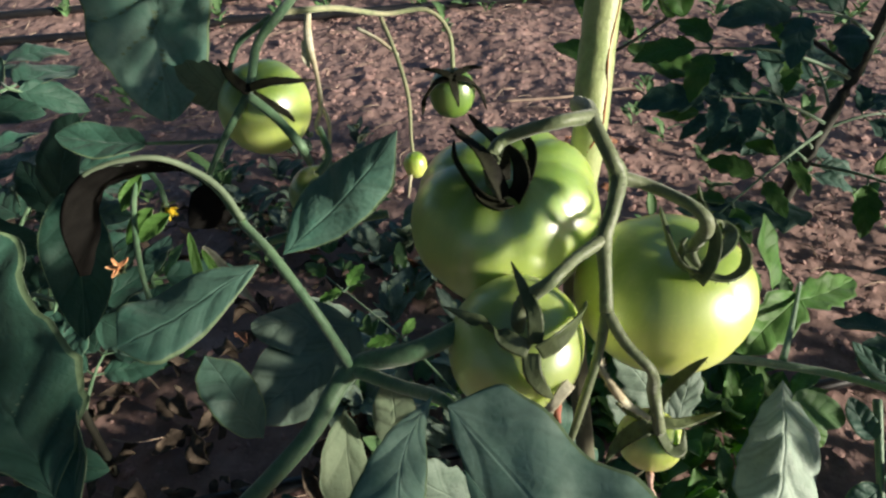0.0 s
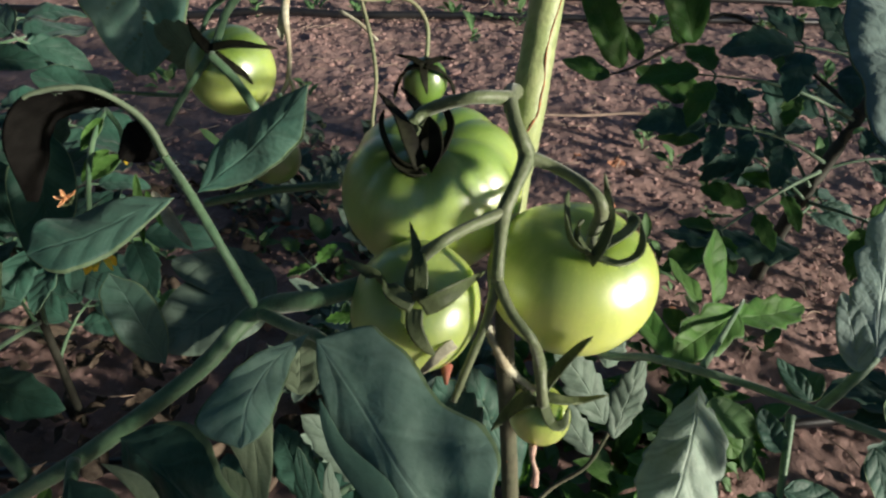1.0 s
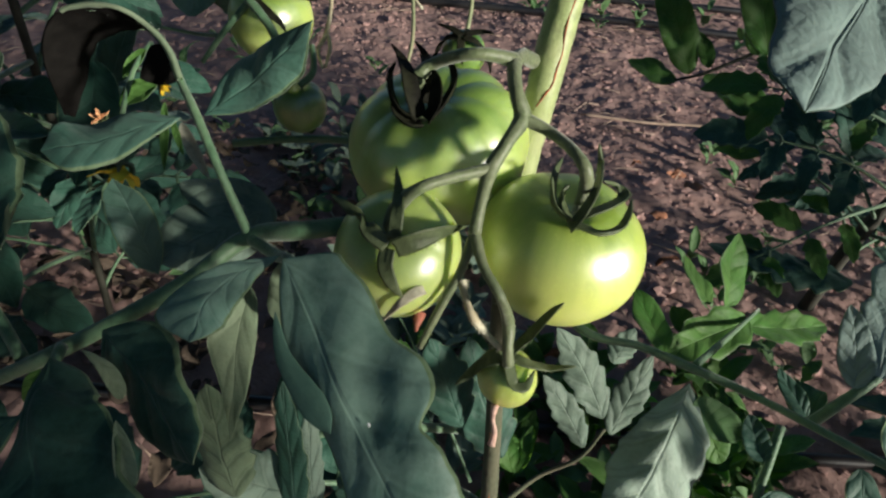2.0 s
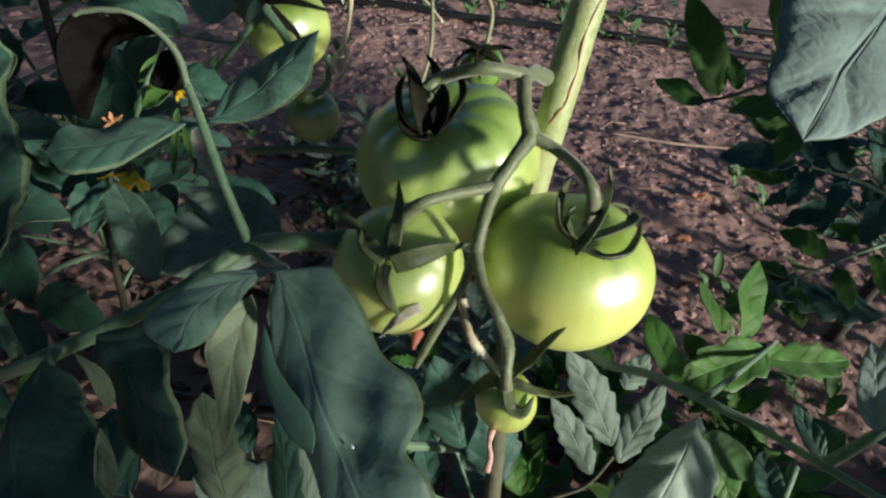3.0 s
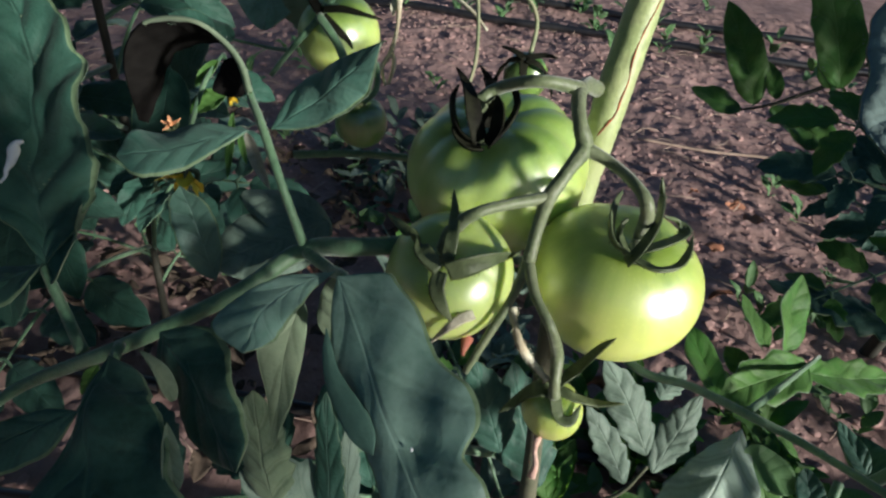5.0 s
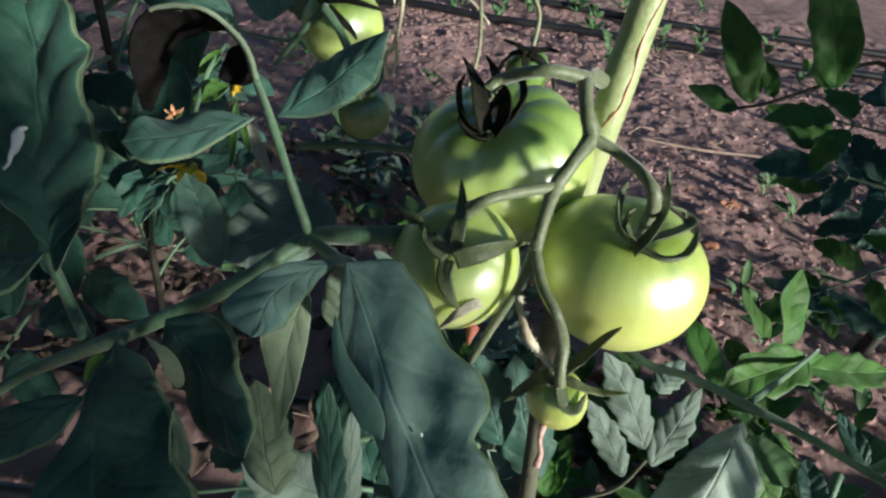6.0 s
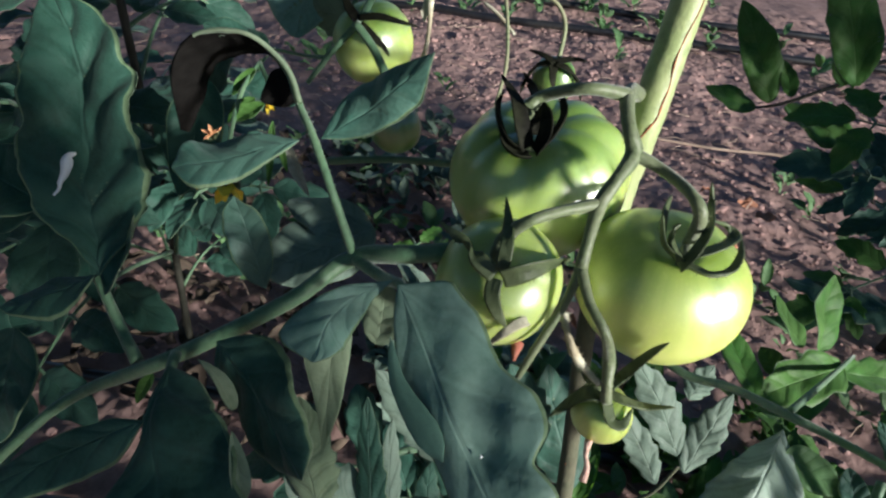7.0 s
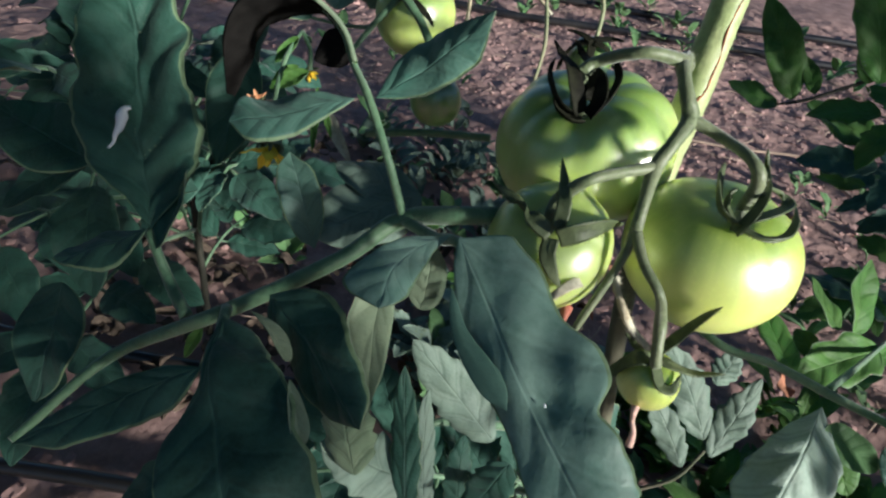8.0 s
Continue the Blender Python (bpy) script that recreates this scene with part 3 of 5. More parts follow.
stalk(plant, "scar", [(*(0.0998, 0.3134, 0.4649), 0.0004), (*(0.1031, 0.3143, 0.4723), 0.0007), (*(0.1060, 0.3174, 0.4782), 0.0006), (*(0.1064, 0.3204, 0.4849), 0.0007), (*(0.1073, 0.3243, 0.4916), 0.0004), (*(0.1065, 0.3267, 0.4998), 0.0006), (*(0.1065, 0.3298, 0.5075), 0.0004), (*(0.1079, 0.3341, 0.5166), 0.0005), (*(0.1100, 0.3390, 0.5258), 0.0004), (*(0.1103, 0.3413, 0.5323), 0.0004)], SCAR, "thin dry brown split along the stem", 6)

# truss
truss = stalk(plant, "truss_stalk", [(0.1000, 0.3320, 0.4815, 0.0040), (0.0948, 0.3250, 0.4850, 0.0041), (0.0918, 0.3080, 0.4925, 0.0037), (*(0.0916, 0.2889, 0.5001), 0.0035), (*(0.0910, 0.2729, 0.5016), 0.0032), (*(0.0956, 0.2590, 0.4956), 0.003), (*(0.0999, 0.2561, 0.4872), 0.0037), (*(0.0969, 0.2448, 0.4807), 0.0029), (*(0.0931, 0.2364, 0.4715), 0.0033), (*(0.0929, 0.2242, 0.4628), 0.0025), (*(0.0934, 0.2168, 0.4523), 0.0028)], TRUSS, "curving fruit stalk", hairs=200, seed=2)
stalk(truss, "pedicel", [(*(0.0906, 0.2763, 0.5027), 0.0032), (*(0.0750, 0.2643, 0.5065), 0.0027), (*(0.0571, 0.2705, 0.4965), 0.0028), (*(0.0512, 0.2671, 0.4895), 0.0034), (*(0.0518, 0.2684, 0.4761), 0.003), (*(0.0570, 0.2596, 0.4738), 0.0034)], TRUSS, hairs=80, seed=3)
stalk(truss, "pedicel", [(*(0.0999, 0.2561, 0.4872), 0.003), (*(0.1133, 0.2546, 0.4837), 0.0024), (*(0.1255, 0.2398, 0.4840), 0.0024), (*(0.1311, 0.2370, 0.4769), 0.0029), (*(0.1317, 0.2454, 0.4591), 0.0026), (*(0.1309, 0.2318, 0.4572), 0.003)], TRUSS, hairs=90, seed=4)
stalk(truss, "pedicel", [(*(0.0931, 0.2364, 0.4715), 0.0028), (*(0.0816, 0.2262, 0.4711), 0.0023), (*(0.0705, 0.2133, 0.4705), 0.0024), (*(0.0617, 0.2146, 0.4591), 0.0032), (*(0.0599, 0.2101, 0.4509), 0.0029), (*(0.0612, 0.2086, 0.4420), 0.003)], TRUSS, hairs=90, seed=5)
stalk(truss, "pedicel", [(*(0.0934, 0.2168, 0.4523), 0.0026), (*(0.1005, 0.2074, 0.4444), 0.0021), (*(0.1098, 0.2013, 0.4367), 0.0021), (*(0.1148, 0.2056, 0.4202), 0.0027), (*(0.1170, 0.2003, 0.4111), 0.0024), (*(0.1190, 0.1985, 0.4033), 0.0026)], TRUSS, hairs=90, seed=6)
stalk(truss, "pedicel", [(*(0.0934, 0.2168, 0.4523), 0.0024), (*(0.0912, 0.2088, 0.4381), 0.0018), (*(0.0860, 0.1986, 0.4223), 0.0018), (*(0.0817, 0.1908, 0.4075), 0.0014)], TRUSS, hairs=50, seed=7)
stalk(truss, "dry_pedicel", [(*(0.0918, 0.2122, 0.4306), 0.0021), (*(0.0951, 0.2073, 0.4266), 0.0013), (*(0.1003, 0.2021, 0.4214), 0.0019), (*(0.1063, 0.2045, 0.4121), 0.0016), (*(0.1145, 0.1998, 0.4098), 0.0012)], DRY, "dry withered flower stalk", hairs=260, seed=8)

big_r = fruit(plant, (0.1280, 0.2520, 0.4300), (-0.03, -0.1, 1), 0.0375, 0.033, FRUIT_PALE, 4, 0.035, 0.12, 2, "pale yellow-green unripe tomato, glossy in the sun")
big_m = fruit(plant, (0.0595, 0.2860, 0.4480), (-0.1, -0.2, 1), 0.044, 0.0385, FRUIT_GREEN, 8, 0.05, 0.16, 5, "large ribbed green unripe tomato")
big_l = fruit(plant, (0.0610, 0.2200, 0.4300), (0.05, -0.5, 0.9), 0.028, 0.027, FRUIT_MID, 5, 0.02, 0.08, 7, "smaller green unripe tomato")
small = fruit(plant, (0.1195, 0.2050, 0.3882), (0.1, -0.35, 0.9), 0.0132, 0.0145, FRUIT_PALE, 5, 0.02, 0.08, 9, "small green unripe tomato with a dried flower tip")
# sepals of the pale fruit
sepal(big_r, ((0.1300, 0.2302, 0.4597), (0.1218, 0.2317, 0.4635), (0.1186, 0.2366, 0.4690), (0.1182, 0.2447, 0.4717), (0.1199, 0.2592, 0.4714)), 0.0062, (0.68, 0.32, 0.66), SEPAL_OLIVE)
sepal(big_r, ((0.1302, 0.2277, 0.4578), (0.1337, 0.2296, 0.4654), (0.1366, 0.2391, 0.4719), (0.1363, 0.2573, 0.4733), (0.1330, 0.2585, 0.4821)), 0.0058, (-0.79, -0.44, 0.43), SEPAL_OLIVE)
sepal(big_r, ((0.1320, 0.2292, 0.4588), (0.1411, 0.2278, 0.4585), (0.1489, 0.2332, 0.4592), (0.1515, 0.2410, 0.4618), (0.1523, 0.2552, 0.4617)), 0.0055, (-0.42, 0.29, 0.86), SEPAL_OLIVE)
sepal(big_r, ((0.1342, 0.2332, 0.4611), (0.1439, 0.2412, 0.4638), (0.1492, 0.2529, 0.4624), (0.1447, 0.2569, 0.4648), (0.1383, 0.2486, 0.4707)), 0.006, (-0.44, 0.03, 0.90), SEPAL_OLIVE)
sepal(big_r, ((0.1282, 0.2301, 0.4597), (0.1236, 0.2349, 0.4633), (0.1232, 0.2367, 0.4677), (0.1252, 0.2379, 0.4717)), 0.006, (0.38, 0.26, 0.89), SEPAL_OLIVE)
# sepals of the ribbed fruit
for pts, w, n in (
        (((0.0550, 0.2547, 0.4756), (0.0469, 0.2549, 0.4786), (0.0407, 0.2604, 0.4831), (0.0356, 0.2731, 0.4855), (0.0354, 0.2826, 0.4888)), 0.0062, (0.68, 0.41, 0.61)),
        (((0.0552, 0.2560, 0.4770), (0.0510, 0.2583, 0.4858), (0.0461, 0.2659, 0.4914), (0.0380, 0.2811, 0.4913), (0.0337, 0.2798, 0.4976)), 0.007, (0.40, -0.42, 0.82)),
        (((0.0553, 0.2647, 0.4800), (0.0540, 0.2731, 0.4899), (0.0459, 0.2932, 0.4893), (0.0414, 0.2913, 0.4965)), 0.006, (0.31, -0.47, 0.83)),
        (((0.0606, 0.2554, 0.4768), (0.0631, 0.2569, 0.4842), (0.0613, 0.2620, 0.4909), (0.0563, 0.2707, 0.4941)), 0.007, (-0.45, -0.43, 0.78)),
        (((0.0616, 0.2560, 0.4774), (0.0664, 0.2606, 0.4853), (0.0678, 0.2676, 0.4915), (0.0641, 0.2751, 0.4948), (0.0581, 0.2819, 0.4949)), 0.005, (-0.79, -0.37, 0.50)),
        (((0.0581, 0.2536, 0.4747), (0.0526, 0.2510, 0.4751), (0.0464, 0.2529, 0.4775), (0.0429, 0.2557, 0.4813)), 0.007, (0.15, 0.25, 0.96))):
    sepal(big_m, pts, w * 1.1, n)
# sepals of the smaller fruit
for pts, w, n in (
        (((0.0650, 0.2005, 0.4524), (0.0645, 0.2045, 0.4620), (0.0614, 0.2151, 0.4651), (0.0570, 0.2236, 0.4709)), 0.0055, (-0.03, -0.88, 0.48)),
        (((0.0628, 0.1993, 0.4502), (0.0543, 0.2016, 0.4534), (0.0437, 0.2108, 0.4535), (0.0323, 0.2141, 0.4568)), 0.0068, (0.76, -0.64, 0.08)),
        (((0.0657, 0.1990, 0.4509), (0.0728, 0.2016, 0.4544), (0.0813, 0.2114, 0.4544), (0.0883, 0.2275, 0.4475)), 0.009, (0.43, -0.90, 0.11)),
        (((0.0639, 0.1984, 0.4492), (0.0644, 0.1939, 0.4441), (0.0680, 0.1914, 0.4386), (0.0728, 0.1915, 0.4322)), 0.0065, (-0.17, -0.63, 0.76))):
    sepal(big_l, pts, w, n, SEPAL_OLIVE)
sepal(big_l, ((0.0793, 0.1981, 0.4329), (0.0756, 0.1937, 0.4327), (0.0713, 0.1900, 0.4287), (0.0646, 0.1926, 0.4152)), 0.0042, (0.27, -0.35, 0.90), DRY, "pale withered sepal")
stalk(big_l, "dried_flower_tip", [(*(0.0769, 0.2051, 0.4122), 0.003), (*(0.0774, 0.1998, 0.4105), 0.0014), (*(0.0779, 0.1972, 0.4098), 0.0008)], RUST, "dried rust-red flower remnant", 8)
# sepals of the small fruit
for pts, w, n in (
        (((0.1194, 0.2028, 0.4024), (0.1265, 0.2022, 0.4019), (0.1363, 0.2077, 0.3973), (0.1471, 0.2089, 0.4022)), 0.0062, (-0.02, 0.10, 1.00)),
        (((0.1186, 0.2050, 0.4022), (0.1253, 0.2158, 0.4057), (0.1308, 0.2133, 0.4231), (0.1346, 0.2115, 0.4334)), 0.0058, (-0.58, -0.47, 0.67)),
        (((0.1167, 0.2020, 0.4019), (0.1111, 0.1999, 0.4014), (0.1051, 0.2006, 0.3908), (0.0986, 0.1939, 0.3866)), 0.0075, (-0.11, -0.26, 0.96)),
        (((0.1185, 0.1998, 0.4016), (0.1226, 0.1931, 0.3974), (0.1279, 0.1947, 0.3968), (0.1302, 0.2021, 0.4005)), 0.006, (0.36, 0.01, 0.93)),
        (((0.1159, 0.2033, 0.4019), (0.1101, 0.2110, 0.3982), (0.1042, 0.2130, 0.4026)), 0.006, (0.36, 0.01, 0.93))):
    sepal(small, pts, w, n, SEPAL_OLIVE)
stalk(small, "dried_flower_tip", [(*(0.1175, 0.1924, 0.3830), 0.0018), (*(0.1181, 0.1886, 0.3781), 0.0011), (*(0.1201, 0.1857, 0.3737), 0.0013), (*(0.1201, 0.1819, 0.3689), 0.0018)], PINK, "dried pinkish brown flower remnant", 8)

# leaf reaching towards the camera on the left
LT = dict(ns=40, nv=8)
leaf_a = stalk(plant, "leaf_stalk", [(0.098, 0.298, 0.415, 0.0048), (*(0.0315, 0.2147, 0.4386), 0.0042), (*(-0.0040, 0.2090, 0.4270), 0.0042), (*(-0.0201, 0.1809, 0.4174), 0.0036), (*(-0.0570, 0.1480, 0.3970), 0.0034), (*(-0.1060, 0.1260, 0.3650), 0.0026), (*(-0.1127, 0.0783, 0.3578), 0.002)], label="long curved leaf stalk", hairs=160, seed=9)
stalk(leaf_a, "side_stalk", [(*(-0.0040, 0.2090, 0.4270), 0.0022), (*(-0.0138, 0.2095, 0.4557), 0.0019), (*(-0.0290, 0.2200, 0.4750), 0.0019), (*(-0.0420, 0.2309, 0.4826), 0.0016), (*(-0.0514, 0.2385, 0.4924), 0.0015), (*(-0.0621, 0.2414, 0.4996), 0.0013), (*(-0.0735, 0.2413, 0.5031), 0.0011), (*(-0.0866, 0.2365, 0.5039), 0.0007)], hairs=120, seed=10)
stalk(leaf_a, "side_stalk", [(*(-0.0040, 0.2090, 0.4270), 0.003), (*(0.0166, 0.1955, 0.4334), 0.0026), (*(0.0338, 0.1774, 0.4483), 0.0022), (*(0.0455, 0.1721, 0.4329), 0.0018)], hairs=60, seed=11)
shaped_leaflet(leaf_a, ((-0.0263, 0.2219, 0.4751), (-0.0079, 0.2283, 0.4896), (0.0057, 0.2327, 0.5034), (0.0164, 0.2367, 0.5176)), (-0.05, -0.76, 0.64), (6.2, 11.7, 15.0, 14.4, 13.7, 11.7, 9.2, 6.3, 3.2), (4.0, 7.3, 9.4, 10.2, 10.5, 10.3, 9.7, 6.8, 3.4), mats=(LEAF_MID, LEAF_UNDER), seed=1)
shaped_leaflet(leaf_a, ((-0.0340, 0.2166, 0.4747), (-0.0483, 0.2043, 0.4715), (-0.0616, 0.1923, 0.4684), (-0.0732, 0.1825, 0.4674)), (0.12, -0.28, 0.95), (3.3, 5.8, 7.7, 9.1, 10.2, 11.3, 12.1, 12.4, 9.0), (4.3, 8.4, 11.1, 14.0, 16.0, 16.8, 17.5, 17.0, 13.0), mats=(LEAF_MID, LEAF_UNDER), seed=2)
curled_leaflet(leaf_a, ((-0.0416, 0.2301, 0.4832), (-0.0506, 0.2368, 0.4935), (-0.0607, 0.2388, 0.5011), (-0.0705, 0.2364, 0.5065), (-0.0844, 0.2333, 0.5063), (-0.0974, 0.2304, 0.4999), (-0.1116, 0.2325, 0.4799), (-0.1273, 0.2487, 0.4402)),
               ((-0.0427, 0.2315, 0.4802), (-0.0532, 0.2392, 0.4902), (-0.0642, 0.2437, 0.4962), (-0.0781, 0.2513, 0.4914), (-0.1019, 0.2625, 0.4811), (-0.1157, 0.2648, 0.4693), (-0.1152, 0.2574, 0.4598), (-0.1262, 0.2532, 0.4371)), (LEAF_BLACK, LEAF_BLACK, LEAF_PALE), "leaflet curled into an arch, nearly black inside, pale rim")
leaflet(leaf_a, (-0.0479, 0.2373, 0.4907), (-0.0635, 0.2327, 0.4792), (0.33, -0.85, 0.42), 0.018, (LEAF_BLACK, LEAF_BLACK), fold=-0.3, seed=33, **LT)
shaped_leaflet(leaf_a, ((0.0344, 0.1692, 0.4573), (0.0537, 0.1517, 0.4464), (0.0737, 0.1320, 0.4357), (0.0928, 0.1167, 0.4258), (0.1091, 0.1046, 0.4161)), (-0.08, -0.61, 0.79), (16.2, 19.2, 21.3, 22.0, 22.2, 22.4, 22.8, 26.2, 29.4, 29.9, 29.7, 25.9, 19.3, 20.3, 20.8, 20.4, 20.1, 18.8, 17.0), (4.2, 6.8, 9.3, 11.0, 12.6, 14.2, 13.7, 13.3, 12.5, 11.5, 11.4, 11.6, 12.0, 13.2, 14.3, 14.3, 13.1, 11.9, 7.6), mats=(LEAF_BLOOM, LEAF_UNDER), seed=4, wave=0.12, puff=0.16, fold=-0.06, quilt=0.05, ns=80, nv=12, rim=0.05, label="broad lobed green leaflet with a pale margin")
shaped_leaflet(leaf_a, ((0.0396, 0.1517, 0.4493), (0.0477, 0.1405, 0.4415), (0.0599, 0.1317, 0.4359), (0.0711, 0.1249, 0.4318)), (-0.08, -0.61, 0.79), (1.2, 2.0, 2.6, 3.4, 4.2, 5.0, 5.4, 5.0, 3.4), (1.5, 2.2, 2.8, 3.2, 3.6, 4.0, 4.2, 3.8, 2.6), mats=(LEAF_FOLD, LEAF_FOLD), seed=41, puff=0.06, quilt=0.0, wave=0.05, label="pale folded-over margin of the leaflet")
shaped_leaflet(leaf_a, ((0.0290, 0.1770, 0.4515), (0.0227, 0.1578, 0.4560), (0.0209, 0.1418, 0.4563), (0.0227, 0.1289, 0.4511)), (0.15, -0.49, 0.86), (1.9, 3.8, 6.2, 7.7, 8.4, 8.6, 8.4, 7.9, 5.7), (2.0, 3.9, 6.1, 7.7, 9.8, 11.6, 14.0, 15.4, 11.9), mats=(LEAF_BLOOM, LEAF_UNDER), seed=5)
shaped_leaflet(leaf_a, ((-0.0370, 0.1871, 0.4121), (-0.0428, 0.1893, 0.4306), (-0.0467, 0.1898, 0.4464), (-0.0485, 0.1879, 0.4583)), (0.29, -0.66, 0.69), (5.8, 7.5, 9.1, 9.6, 9.9, 10.1, 8.8, 7.7, 5.3), (3.9, 6.8, 8.5, 8.9, 9.3, 8.5, 7.8, 6.1, 3.0), mats=(LEAF_MID, LEAF_UNDER), seed=6, fold=0.12, curl=0.15)
leaflet(leaf_a, (-0.0065, 0.2334, 0.4266), (-0.0420, 0.1914, 0.4164), (0.28, -0.26, 0.93), 0.038, (LEAF_GREY, LEAF_UNDER), seed=7, bulge=0.05, fold=-0.15, full=1.2, peak=0.45, quilt=0.12, label="broad grey-green leaflet", **LT)
leaflet(leaf_a, (-0.0065, 0.2349, 0.4152), (-0.0475, 0.2251, 0.4343), (0.32, -0.23, 0.92), 0.03, (LEAF_GREY, LEAF_UNDER), seed=71, bulge=0.1, full=0.9, fold=-0.2, **LT)
shaped_leaflet(leaf_a, ((-0.0129, 0.2185, 0.3876), (-0.0091, 0.1966, 0.3740), (-0.0014, 0.1766, 0.3610), (0.0061, 0.1584, 0.3489)), (0.40, -0.75, 0.52), (5.4, 7.3, 8.9, 9.1, 8.4, 7.4, 6.4, 4.3, 2.1), (7.4, 11.6, 12.7, 13.5, 10.2, 7.4, 4.9, 3.2, 1.6), mats=(LEAF_PALE, LEAF_PALE), seed=8, fold=0.25, label="pale underside of a hanging leaflet")
shaped_leaflet(leaf_a, ((-0.0351, 0.1499, 0.4145), (-0.0130, 0.1378, 0.4110), (0.0075, 0.1248, 0.4071), (0.0246, 0.1150, 0.4050)), (0.22, -0.89, 0.40), (11.0, 16.5, 18.1, 19.1, 18.1, 16.7, 14.9, 11.9, 8.8), (10.7, 12.2, 13.6, 13.5, 12.9, 12.1, 10.1, 8.7, 4.6), seed=9)
shaped_leaflet(leaf_a, ((-0.0462, 0.1341, 0.4108), (-0.0350, 0.1108, 0.4105), (-0.0189, 0.0926, 0.4030), (-0.0057, 0.0777, 0.3960), (0.0040, 0.0631, 0.3874)), (0.20, -0.68, 0.70), (13.2, 18.1, 21.2, 23.1, 24.7, 27.2, 29.4, 28.9, 27.6, 28.9, 29.9, 29.8, 29.9, 27.1, 25.0), (1.4, 2.8, 2.8, 3.2, 4.8, 12.1, 18.3, 21.6, 23.2, 23.7, 23.4, 22.4, 20.5, 17.9, 12.4), seed=10, ns=70, nv=11, fold=-0.03, rim=0.05)
shaped_leaflet(leaf_a, ((-0.0375, 0.1105, 0.4094), (-0.0554, 0.0978, 0.4006), (-0.0733, 0.0844, 0.3910), (-0.0925, 0.0697, 0.3803)), (0.04, -0.45, 0.89), (6.5, 10.0, 11.0, 11.5, 11.5, 11.1, 10.1, 8.9, 4.4), (3.5, 6.1, 6.9, 7.5, 7.2, 7.1, 6.2, 5.0, 2.8), seed=11, fold=0.08)
leaflet(leaf_a, (-0.0375, 0.1404, 0.4119), (-0.0150, 0.1305, 0.4042), (0.64, -0.16, 0.75), 0.007, (LEAF_PALE, LEAF_UNDER), seed=12, fold=0.6, bulge=0.1, peak=0.7, **LT)
leaflet(leaf_a, (-0.0666, 0.1424, 0.3870), (-0.0694, 0.1326, 0.3759), (0.30, -0.46, 0.83), 0.006, (LEAF_FRESH, LEAF_UNDER), seed=17, fold=0.4, **LT)

leaflet(leaf_a, (-0.0053, 0.1178, 0.4125), (0.0087, 0.1022, 0.4011), (0.64, -0.3, 0.7), 0.0075, (LEAF_PALE, LEAF_UNDER), seed=121, fold=0.5, bulge=0.05, peak=0.65, label="pale rolled-up margin", **LT)
stalk(leaf_a, "side_stalk", [(-0.0548, 0.1462, 0.4012, 0.0024), (-0.0455, 0.1284, 0.4036, 0.002), (-0.0376, 0.1112, 0.4087, 0.0016)], hairs=40, seed=21)

# big leaf further left
leaf_b = stalk(plant, "leaf_stalk", [(*(-0.0755, 0.1435, 0.3888), 0.003), (*(-0.0906, 0.1520, 0.3957), 0.0026), (*(-0.1030, 0.1580, 0.4160), 0.002)], n=8)
shaped_leaflet(leaf_b, ((-0.1020, 0.1588, 0.4169), (-0.1158, 0.1739, 0.4379), (-0.1307, 0.1929, 0.4642), (-0.1450, 0.2125, 0.4909), (-0.1669, 0.2259, 0.5129)), (0.22, -0.64, 0.73), (3.6, 7.1, 10.7, 16.7, 22.5, 26.4, 28.7, 30.9, 32.7, 31.5, 27.0, 25.6, 27.2, 26.1, 23.4, 21.3, 17.6, 12.7, 7.0), (6.1, 12.7, 18.2, 23.4, 26.5, 28.3, 29.7, 29.1, 27.5, 24.6, 23.8, 27.6, 26.3, 21.6, 21.7, 18.8, 16.2, 10.5, 5.4), seed=13, fold=0.1, curl=0.05, ns=84, nv=11, quilt=0.22, count=7.0, teeth=9, depth=0.1, label="large dark green toothed leaflet")
shaped_leaflet(leaf_b, ((-0.1034, 0.1583, 0.4168), (-0.1132, 0.1473, 0.4125), (-0.1218, 0.1382, 0.4100), (-0.1301, 0.1303, 0.4089)), (-0.09, -0.08, 0.99), (5.5, 9.9, 12.0, 12.3, 12.0, 11.0, 8.8, 6.6, 4.1), (4.1, 7.7, 10.4, 12.5, 13.5, 13.8, 13.4, 10.8, 7.0), seed=14)
leaflet(leaf_b, (-0.0978, 0.1549, 0.4102), (-0.1002, 0.1890, 0.4368), (-0.34, -0.77, 0.54), 0.024, seed=15, fold=0.5, **LT)
leaflet(leaf_b, (-0.1466, 0.1414, 0.3797), (-0.1415, 0.1062, 0.3344), (0.11, -0.55, 0.83), 0.035, seed=16, **LT)
leaflet(leaf_b, (-0.1650, 0.1885, 0.4160), (-0.2296, 0.1919, 0.4269), (0.21, -0.51, 0.84), 0.04, seed=18, **LT)
leaflet(leaf_b, (-0.1845, 0.3354, 0.4252), (-0.1622, 0.2731, 0.3728), (0.30, -0.46, 0.83), 0.036, seed=191, **LT)
bm = bmesh.new()
tube(bm, [(*(-0.1260, 0.1833, 0.4583), 0.0007), (*(-0.1283, 0.1816, 0.4573), 0.0016), (*(-0.1277, 0.1790, 0.4549), 0.0022), (*(-0.1267, 0.1755, 0.4519), 0.0019), (*(-0.1267, 0.1728, 0.4493), 0.0012), (*(-0.1261, 0.1709, 0.4472), 0.0007), (*(-0.1269, 0.1680, 0.4451), 0.0005)], 12, 6, 0.45)
tagged(part("bird_dropping", bm, CREAM), "small white dried bird dropping on a leaf", "dropping")

